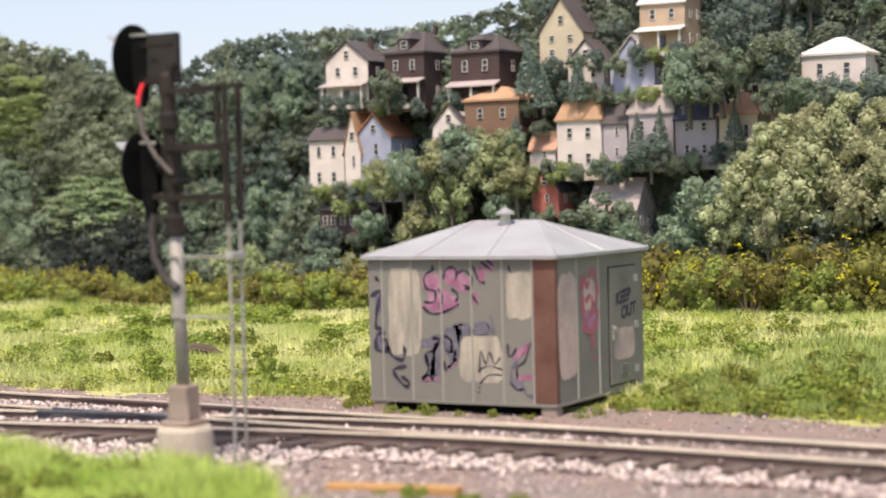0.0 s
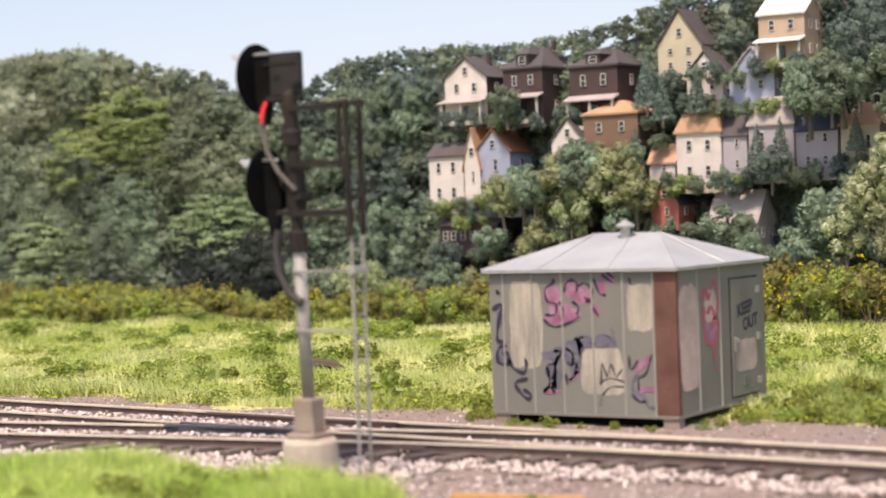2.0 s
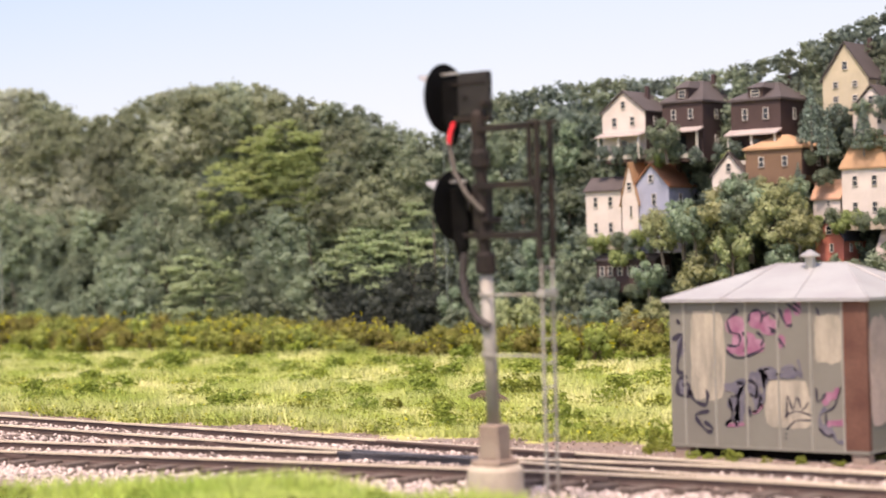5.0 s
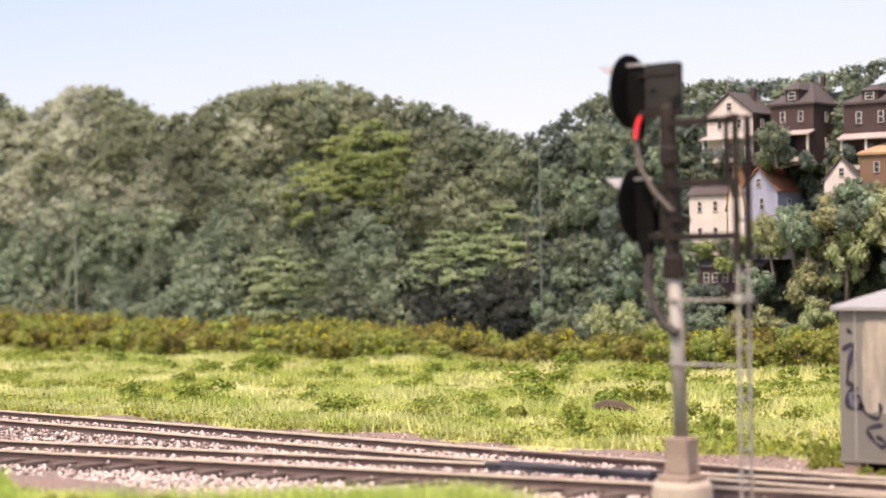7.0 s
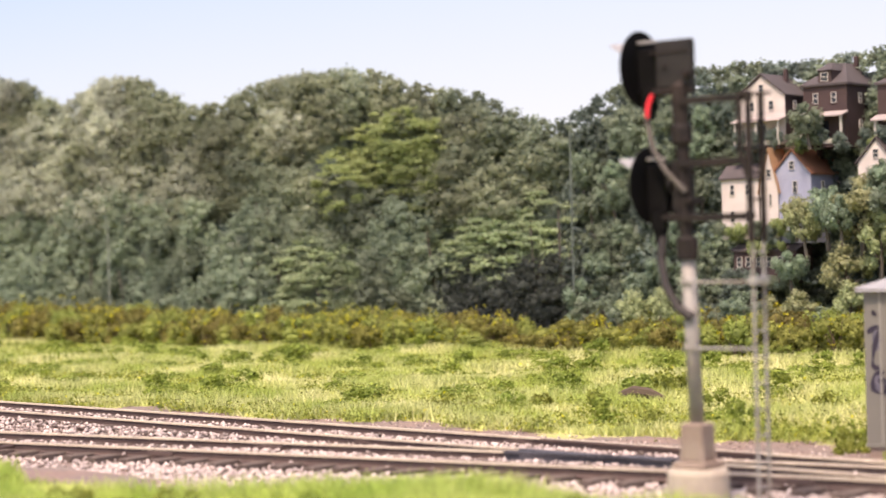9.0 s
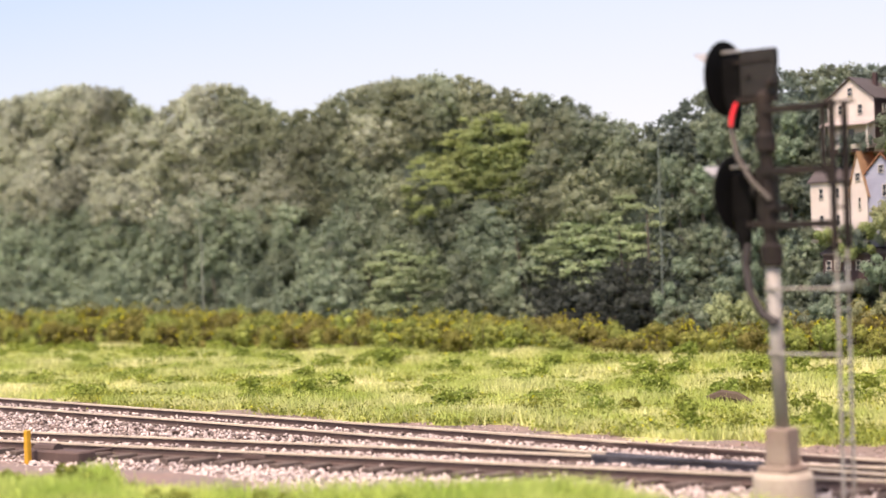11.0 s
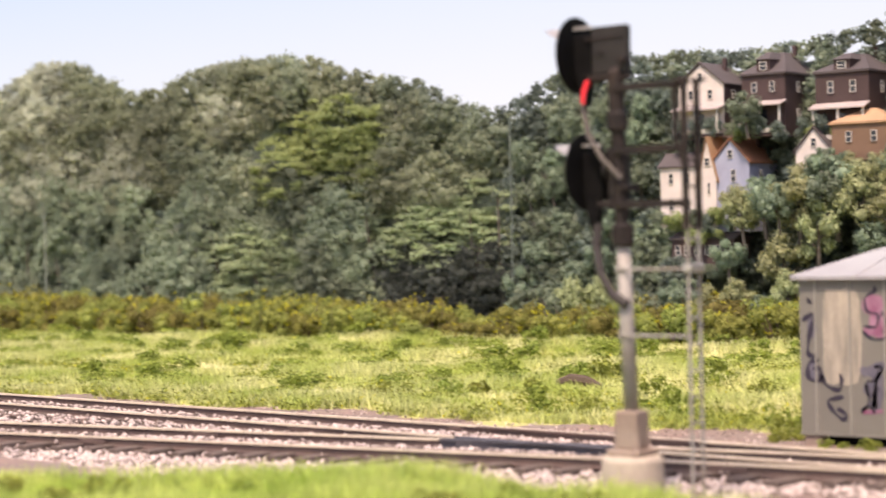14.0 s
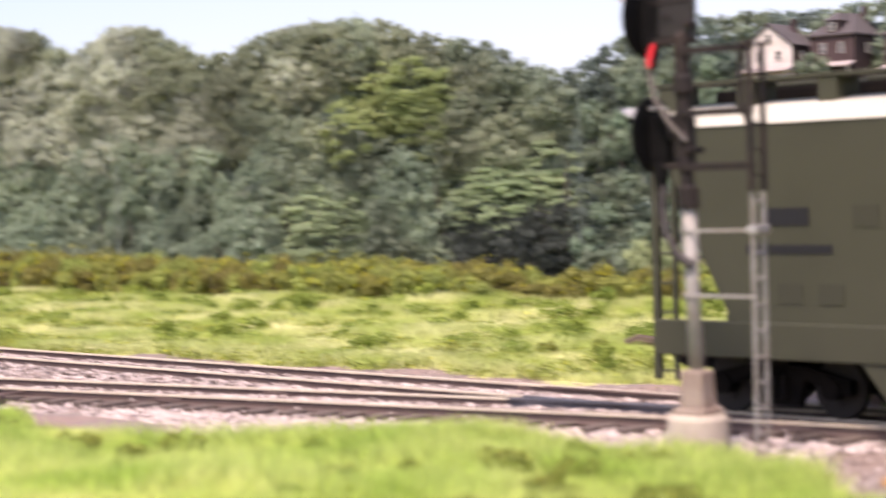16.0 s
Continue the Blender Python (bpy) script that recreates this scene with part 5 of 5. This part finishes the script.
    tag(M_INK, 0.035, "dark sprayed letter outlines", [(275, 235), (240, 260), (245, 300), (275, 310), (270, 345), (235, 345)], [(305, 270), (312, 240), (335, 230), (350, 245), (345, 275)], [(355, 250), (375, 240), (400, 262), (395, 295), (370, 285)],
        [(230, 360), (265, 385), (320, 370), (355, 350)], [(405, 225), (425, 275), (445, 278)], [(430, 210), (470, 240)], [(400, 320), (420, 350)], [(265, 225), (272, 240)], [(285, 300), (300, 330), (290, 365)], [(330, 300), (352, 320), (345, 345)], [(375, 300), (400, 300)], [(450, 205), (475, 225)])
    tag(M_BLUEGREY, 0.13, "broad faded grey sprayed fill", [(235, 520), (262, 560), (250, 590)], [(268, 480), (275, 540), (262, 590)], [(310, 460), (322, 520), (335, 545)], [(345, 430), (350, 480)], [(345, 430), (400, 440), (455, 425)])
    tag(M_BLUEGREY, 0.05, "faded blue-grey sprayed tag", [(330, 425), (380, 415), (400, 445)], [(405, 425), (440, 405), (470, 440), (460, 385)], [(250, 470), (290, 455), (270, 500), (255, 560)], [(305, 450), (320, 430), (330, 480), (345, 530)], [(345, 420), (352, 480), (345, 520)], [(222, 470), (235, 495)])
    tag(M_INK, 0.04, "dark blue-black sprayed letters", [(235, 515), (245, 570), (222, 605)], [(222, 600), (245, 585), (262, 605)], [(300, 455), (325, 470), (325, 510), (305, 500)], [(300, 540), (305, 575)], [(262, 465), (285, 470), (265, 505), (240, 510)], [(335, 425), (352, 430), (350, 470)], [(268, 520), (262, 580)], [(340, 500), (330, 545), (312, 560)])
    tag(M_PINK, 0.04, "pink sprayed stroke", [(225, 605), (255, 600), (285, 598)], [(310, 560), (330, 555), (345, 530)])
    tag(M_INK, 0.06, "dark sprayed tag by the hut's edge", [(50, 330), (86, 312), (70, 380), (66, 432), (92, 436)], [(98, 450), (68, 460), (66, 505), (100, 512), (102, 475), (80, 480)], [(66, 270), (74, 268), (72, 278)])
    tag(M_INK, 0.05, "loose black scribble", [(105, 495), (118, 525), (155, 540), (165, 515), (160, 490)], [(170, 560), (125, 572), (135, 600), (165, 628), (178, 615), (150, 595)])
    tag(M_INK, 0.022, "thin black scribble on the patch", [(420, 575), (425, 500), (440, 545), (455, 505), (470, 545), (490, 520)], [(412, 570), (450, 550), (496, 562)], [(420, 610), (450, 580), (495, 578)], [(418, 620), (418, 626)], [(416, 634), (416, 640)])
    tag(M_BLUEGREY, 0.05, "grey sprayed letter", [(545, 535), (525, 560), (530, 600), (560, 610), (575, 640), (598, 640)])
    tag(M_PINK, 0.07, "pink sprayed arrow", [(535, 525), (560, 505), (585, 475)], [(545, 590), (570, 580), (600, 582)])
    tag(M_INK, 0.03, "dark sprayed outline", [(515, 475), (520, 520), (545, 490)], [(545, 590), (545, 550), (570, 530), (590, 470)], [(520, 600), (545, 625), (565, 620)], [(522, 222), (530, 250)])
    part("graffiti", blot(Geo(), 1.27, 1.85, 0.24, 0.3, 0.0052, 1, 77, 0.1, 0.003), M_PATCH2, wall, "pale pink sprayed fill")
    part("graffiti", blot(Geo(), 1.25, 1.42, 0.26, 0.2, 0.0054, 1, 78, 0.1, 0.003), M_PINK, wall, "pink sprayed fill")
    for l in ([(0.95, 1.95), (1.05, 2.18), (1.2, 2.0), (1.35, 2.25), (1.55, 2.1), (1.5, 1.75), (1.3, 1.6)], [(1.0, 1.9), (1.0, 1.5), (1.1, 1.3), (1.35, 1.25), (1.6, 1.45), (1.5, 1.6), (1.25, 1.5)], [(1.35, 1.2), (1.36, 0.95)], [(1.4, 0.85), (1.4, 0.78)], [(1.1, 1.75), (1.3, 1.85), (1.4, 1.65)]):
        part("graffiti", stroke(Geo(), l, 0.11, 0.006, 1), M_RED, wall, "red-pink sprayed heart shape")


build_hut()


# ---- block signal with ladder ----
def build_signal():
    s = thing("railway_signal", -2.78, -5.95, 0, 0, "tall two-headed railway signal on a silver mast with a ladder", "signal")
    part("foundation", Geo().tube([(0, 0, -0.2), (0, 0, 0.44), (0, 0, 0.5)], [0.4, 0.385, 0.35], 24), M_CONCRETE, s, "round concrete foundation")
    b = Geo().box(-0.24, 0.24, -0.24, 0.24, 0.5, 0.58, 0.015).box(-0.16, 0.16, -0.16, 0.16, 0.58, 1.06, 0.02)
    for a in (0, 90, 180, 270):
        b.add(*(lambda q: (q.v, q.f))(Geo().prism([(0.15, 0.58), (0.235, 0.58), (0.17, 1.06), (0.15, 1.06)], -0.03, 0.03).moved(pose(0, 0, 0, 0, 0, a + 45))))
    part("pedestal", b, M_PEDESTAL, s, "weathered ribbed metal pedestal")
    smooth(part("mast", Geo().tube([(0, 0, 1.0), (-0.07, 0, 3.15)], 0.092, 16), M_MAST, s, "dull silver mast"))
    m = Geo().tube([(0, 0, 3.1), (0, 0, 3.12), (0, 0, 3.36), (0, 0, 3.4), (0, 0, 4.55), (0, 0, 4.57), (0, 0, 4.76), (0, 0, 4.8), (0, 0, 5.28), (0, 0, 5.35)], [0.11, 0.14, 0.14, 0.09, 0.088, 0.135, 0.135, 0.105, 0.105, 0.04], 14)
    m.v = [(x - 0.028 * (z - 0.6), y, z) for x, y, z in m.v]
    part("upper_mast", m, M_MASTDARK, s, "brown-black upper mast with clamps")
    for zc, hx, z_case, y0 in ((5.55, -0.79, (5.27, 5.88), 0.0), (4.06, -0.69, (3.68, 4.36), 0.13)):
        hd = part("target_disc", Geo().tube([(hx, 0.12, zc), (hx + 0.012, 0.12, zc), (hx + 0.035, 0.12, zc)], [0.47, 0.49, 0.485], 40), M_BLACK, s, "round black background disc")
        cs = part("lamp_case", Geo().box(hx + 0.31, 0.04 if y0 == 0 else -0.08, y0, y0 + 0.12, z_case[0], z_case[1], 0.02).tube([(hx + 0.03, 0.16, zc), (hx + 0.35, 0.16, zc)], 0.13, 16), M_CASE, s, "dark signal lamp housing")
        part("inner_case", Geo().box(hx + 0.03, hx + 0.31, 0.015, 0.3, zc - 0.36, zc + 0.24, 0.015), M_BLACK, cs, "matt black inner housing")
        part("visor_rail", Geo().box(hx - 0.05, hx + 0.31, 0.01, 0.05, zc + 0.31, zc + 0.35, 0.006), M_VISOR, cs, "pale metal rail")
        part("case_latch", Geo().box(hx + 0.22, 0.0, y0 - 0.012, y0, z_case[1] - 0.17, z_case[1] - 0.14), M_MASTDARK, cs)
        part("case_latch", Geo().box(hx + 0.42, hx + 0.48, y0 - 0.03, y0, z_case[1] - 0.36, z_case[1] - 0.31, 0.008), M_MASTDARK, cs)
        hood = Geo()
        rings = []
        for i in range(2):
            reach = lambda j: hx - 0.44 * i * (0.35 + 0.65 * math.sin(math.pi * j / 10))
            rings.append([(reach(j), 0.12 + r * math.cos(math.pi * j / 10), zc + 0.2 + r * math.sin(math.pi * j / 10)) for r, js in ((0.16, range(11)), (0.145, range(10, -1, -1))) for j in js])
        hood.loft(rings)
        part("visor", hood, M_VISOR, hd, "pale metal visor over the lens")
        part("lens", Geo().tube([(hx - 0.02, 0.12, zc + 0.1), (hx, 0.12, zc + 0.1)], [0.08, 0.1], 16), M_GLASS, hd)
        part("bracket", Geo().box(hx + 0.2, 0.05, -0.02, 0.1, z_case[0] - 0.08, z_case[0], 0.01).box(-0.05, 0.05, -0.1, y0 + 0.1, z_case[0] + 0.12, z_case[0] + 0.2, 0.01), M_MASTDARK, s)
        part("terminal_neck", Geo().tube([(hx + 0.16, 0.06, z_case[0] + 0.02), (hx + 0.2, 0.04, z_case[0] - 0.2), (hx + 0.2, 0.03, z_case[0] - 0.38)], [0.13, 0.1, 0.06], 10), M_BLACK, s)
    part("cable", Geo().tube([(-0.56, -0.05, 5.1), (-0.56, -0.09, 4.85), (-0.46, -0.13, 4.5), (-0.25, -0.15, 4.2), (-0.02, -0.1, 3.95)], 0.036, 8), M_HOSE, s, "black drooping cable")
    part("cable", Geo().tube([(-0.5, -0.06, 5.2), (-0.53, -0.1, 5.08), (-0.535, -0.13, 4.98), (-0.53, -0.14, 4.9)], [0.03, 0.032, 0.03, 0.024], 8), M_REDWIRE, s, "bright red wire")
    part("cable", Geo().tube([(-0.45, 0.03, 3.4), (-0.45, -0.02, 3.1), (-0.36, -0.08, 2.78), (-0.17, -0.1, 2.5), (0.02, -0.09, 2.38)], [0.065, 0.058, 0.056, 0.058, 0.065], 8), M_CABLE, s, "black drooping cable")
    # ladder with its stand-offs and top cage
    lx = 0.93
    ladder = part("ladder", Geo().box(lx - 0.18, lx + 0.18, -0.25, 0.25, -0.15, 0.04, 0.01), M_PEDESTAL, s, "slim metal ladder beside the mast")
    for y in (-0.13, 0.13):
        part("stile", Geo().box(lx - 0.02, lx + 0.02, y - 0.015, y + 0.015, 0.0, 3.3, 0.004), M_MAST, ladder)
        part("stile", Geo().box(lx - 0.035, lx + 0.035, y * 1.2 - 0.03, y * 1.2 + 0.03, 3.3, 5.14, 0.006), M_MASTDARK, ladder, "dark upper stile")
    for i in range(15):
        z = 0.3 + 0.32 * i
        part("rung", Geo().tube([(lx, -0.13, z), (lx, 0.13, z)], 0.014, 6), M_MAST if z < 3.3 else M_MASTDARK, ladder)
    for z, mt in ((2.0, M_MAST), (2.82, M_MAST), (3.62, M_MASTDARK), (4.3, M_MASTDARK), (5.08, M_MASTDARK)):
        part("stand_off", Geo().box(-0.1, lx + 0.03, -0.112, -0.088, z - (0.018 if z < 3 else 0.045), z + (0.018 if z < 3 else 0.045), 0.006), mt, ladder)
        part("clamp", Geo().tube([(-0.028 * z, 0, z - 0.04), (-0.028 * z, 0, z + 0.04)], 0.1, 14), mt, ladder)
    part("cage_rail", Geo().tube([(lx, -0.13, 5.1), (lx + 0.3, -0.13, 5.1)], 0.02, 6), M_MASTDARK, ladder)
    part("cage_rail", Geo().tube([(lx - 0.14, -0.13, 5.1), (lx - 0.14, -0.13, 4.4), (lx, -0.13, 4.0)], 0.036, 6), M_MASTDARK, ladder)
    part("cage_rail", Geo().tube([(lx - 0.14, -0.13, 5.1), (lx, -0.13, 5.12)], 0.036, 6), M_MASTDARK, ladder)
    part("clamp", Geo().box(lx - 0.06, lx + 0.06, -0.17, 0.17, 2.78, 2.88, 0.01), M_VISOR, ladder)


build_signal()


# ---- small things by the track ----
def build_small():
    single("marker_post", Geo().box(-0.05, 0.05, -0.05, 0.05, -0.15, 0.5, 0.012), M_YELLOW, "short yellow-orange marker post by the switch", "post", at=(-17.75, -6.75, 0.0))
    sm = thing("switch_machine", -17.3, -6.3, 0, 4, "low dark switch machine beside the ties", "switch machine")
    part("housing", Geo().box(-0.75, 0.6, -0.22, 0.22, -0.15, 0.13, 0.03), M_RAIL, sm)
    part("motor_cover", Geo().tube([(-0.7, 0, 0.12), (-0.15, 0, 0.12)], 0.12, 12), M_RAIL, sm)
    part("throw_rod", Geo().tube([(0.3, 0.2, 0.08), (0.3, 0.9, 0.08)], 0.03, 6), M_RAIL, sm)
    p = Geo().box(-0.85, 0.85, -0.11, 0.11, 0.0, 0.1, 0.012)
    single("timber_plank", p, M_PLANK, "weathered orange-brown timber lying on the gravel", "plank", at=(1.35, -7.3, float(ground_z(1.35, -7.3)) - 0.01, 10))
    single("timber_plank", Geo().box(-0.5, 0.5, -0.05, 0.05, 0.0, 0.06, 0.01), M_PLANK, "short brown board in the weeds beside the hut", "plank", at=(0.9, 2.1, 0.02, 25))


build_small()


# ---- covered hopper wagon ----
TRACK_TURN = math.degrees(math.atan(-0.0955))


def build_hopper():
    """Its left end is at x = 0, the wagon reaches to +x; y = 0 is the track's middle, z = 0 the rail head."""
    car = thing("hopper_wagon", 0, 0, 0, 0, "olive grey covered hopper wagon with a pale top edge", "railway wagon")
    L, H = 15.2, 1.56
    ze, zt = 4.07, 4.36
    side = [(0.25, ze), (L - 0.25, ze), (L - 0.5, 3.25), (L - 0.85, 2.45), (L - 1.25, 1.7), (L - 1.36, 1.48), (L - 1.33, 1.35), (L - 1.4, 0.9), (L - 3.45, 0.9), (L - 4.1, 0.1), (L - 5, 0.1), (L - 5.6, 0.7), (5.6, 0.7), (5, 0.1), (4.1, 0.1), (3.45, 0.9), (1.4, 0.9), (1.33, 1.35), (1.36, 1.48), (1.25, 1.7), (0.85, 2.45), (0.5, 3.25)]
    body = part("body", Geo().prism(side, -H, H), M_CAR, car)
    part("side_sill", Geo().box(0.1, L - 0.1, -H - 0.03, -H + 0.12, 0.86, 1.36, 0.015), M_CAR, car)
    part("side_sill", Geo().box(0.1, L - 0.1, H - 0.12, H + 0.03, 0.86, 1.36, 0.015), M_CAR, car)
    part("roof", Geo().prism([(-H - 0.02, ze), (H + 0.02, ze), (H * 0.92, zt - 0.05), (H * 0.6, zt + 0.05), (-H * 0.6, zt + 0.05), (-H * 0.92, zt - 0.05)], 0.05, L - 0.05, "x"), M_CARTOP, car, "pale cream sloping roof edge")
    # running boards on brackets along the roof
    for y in (-1.05, 1.05):
        part("running_board", Geo().box(0.0, L, y - 0.3, y + 0.3, zt + 0.3, zt + 0.36, 0.008), M_CAR, car)
    for i in range(12):
        x = 0.2 + i * 1.345
        for y in (-1.05, 1.05):
            part("board_bracket", Geo().box(x - 0.15, x + 0.15, y - 0.28, y + 0.28, zt - 0.04, zt + 0.3, 0.01), M_CAR, car)
    part("hatch_trough", Geo().box(0.4, L - 0.4, -0.45, 0.45, zt + 0.05, zt + 0.26, 0.02), M_TRUCK, car, "dark hatch trough")
    for i in range(7):
        part("hatch_cover", Geo().box(0.9 + i * 2.0, 2.6 + i * 2.0, -0.42, 0.42, zt + 0.26, zt + 0.33, 0.02), M_CAR, car)
    # end frames, ladders and grab irons
    for e, sx in ((0.0, 1), (L, -1)):
        for y in (-H + 0.05, H - 0.05):
            part("corner_post", Geo().box(e + sx * 0.09 - 0.05, e + sx * 0.09 + 0.05, y - 0.05, y + 0.05, 0.5, ze + 0.1, 0.008), M_CAR, car)
            for i in range(9):
                z = 0.62 + 0.42 * i
                part("grab_iron", Geo().tube([(e, y, z), (e + sx * 0.42, y, z)], 0.02, 6), M_CAR, car)
            part("ladder_stile", Geo().box(e + sx * 0.42 - 0.03, e + sx * 0.42 + 0.03, y - 0.03, y + 0.03, 0.5, 4.0, 0.006), M_CAR, car)
        part("end_platform", Geo().box(min(e, e + sx * 1.5), max(e, e + sx * 1.5), -H + 0.12, H - 0.12, 0.9, 1.02, 0.01), M_CAR, car)
        part("centre_sill", Geo().box(min(e - sx * 0.5, e + sx * 3), max(e - sx * 0.5, e + sx * 3), -0.2, 0.2, 0.55, 0.9, 0.01), M_TRUCK, car)
        part("coupler", Geo().box(min(e - sx * 0.75, e - sx * 0.45), max(e - sx * 0.75, e - sx * 0.45), -0.14, 0.14, 0.58, 0.86, 0.04), M_TRUCK, car)
        part("end_post", Geo().box(e + sx * 0.7 - 0.05, e + sx * 0.7 + 0.05, -0.3, 0.3, 1.02, 2.3, 0.01), M_CAR, car)
        part("brake_rod", Geo().tube([(e, -0.9, 2.2), (e + sx * 0.12, 0.9, 2.2)], 0.025, 6), M_CAR, car)
    # lettering as plain bars and a blue emblem
    for x0, x1, z0, z1 in ((1.97, 2.72, 2.68, 2.92), (1.7, 3.08, 2.3, 2.42)):
        part("lettering_bar", Geo().box(x0, x1, -H - 0.012, -H, z0, z1), M_CARINK, body, "dark unreadable lettering")
    for x0, x1, z0, z1 in ((1.75, 2.0, 1.62, 1.9), (2.2, 2.6, 1.62, 1.9), (2.85, 3.25, 1.62, 1.9), (3.4, 3.8, 2.66, 2.94)):
        part("lettering_bar", Geo().box(x0, x1, -H - 0.012, -H, z0, z1), M_FAINT, body, "faint unreadable data lettering")
    part("emblem", Geo().prism([(3.95, 1.48), (6.9, 1.48), (7.7, 3.2), (5.05, 3.2)], -H - 0.014, -H), M_CARBLUE, body, "large blue slanted emblem")
    # trucks with turning wheelsets
    wheels = []
    wheel = Geo()
    for y in (-0.76, 0.69):
        wheel.tube([(0, y - 0.03, 0), (0, y, 0), (0, y + 0.09, 0), (0, y + 0.1, 0)], [0.40, 0.42, 0.42, 0.40], 28)
    wheel.tube([(0, -0.98, 0), (0, 0.98, 0)], 0.08, 10)
    for i in range(4):
        a = math.pi / 2 * i
        for y in (-0.80, 0.80):
            wheel.tube([(0.2 * math.cos(a), y - 0.02, 0.2 * math.sin(a)), (0.2 * math.cos(a), y + 0.02, 0.2 * math.sin(a))], 0.05, 6)
    wm = wheel.mesh("wheelset", M_WHEEL)
    for xc in (1.75, L - 1.75):
        tr = Geo()
        for y in (-1.0, 0.86):
            tr.prism([(xc - 1.2, 0.36), (xc - 1.2, 0.55), (xc - 0.5, 0.72), (xc + 0.5, 0.72), (xc + 1.2, 0.55), (xc + 1.2, 0.36), (xc + 1.0, 0.36), (xc + 0.45, 0.55), (xc + 0.38, 0.17), (xc - 0.38, 0.17), (xc - 0.45, 0.55), (xc - 1.0, 0.36)], y, y + 0.14)
            for dx in (-0.9, 0.9):
                tr.tube([(xc + dx, y - 0.05, 0.43), (xc + dx, y + 0.19, 0.43)], 0.15, 10)
            for dx in (-0.16, 0, 0.16):
                tr.tube([(xc + dx, y - 0.03, 0.25), (xc + dx, y - 0.03, 0.6)], 0.07, 8)
        tr.box(xc - 0.2, xc + 0.2, -1.0, 1.0, 0.4, 0.86, 0.02)
        # dark block added between the wheels to stand for shade under the wagon
        tr.box(xc - 1.5, xc + 1.9, -0.45, 0.45, 0.34, 0.88, 0.03)
        truck = part("truck", tr, M_TRUCK, car, "black two-axle truck with springs")
        for dx in (-0.9, 0.9):
            o = part("wheelset", wm, None, truck)
            wheels.append((o, xc + dx))
    # discharge gates under the hoppers
    for x in (4.3, L / 2, L - 4.3):
        part("discharge_gate", Geo().box(x - 0.6, x + 0.6, -0.9, 0.9, 0.05, 0.3, 0.02), M_CAR, car)
    return car, wheels


CAR, WHEELS = build_hopper()


def car_x(t):
    return -0.35 - 3.0 * (t - 14.5)


def motions():
    times = [0.2 * i for i in range(81)]
    x0 = lambda t: car_x(t)
    yc = lambda x: -1.785 - 0.0955 * x - 0.7217
    walk(CAR, [(t, pose(x0(t) * K, yc(x0(t)) * K, RAIL_Z * K, 0, 0, TRACK_TURN)) for t in times])
    for o, x in WHEELS:
        walk(o, [(t, pose(x * K, 0, 0.42 * K, 0, -math.degrees(3.01 * t / 0.42), 0)) for t in times])


motions()
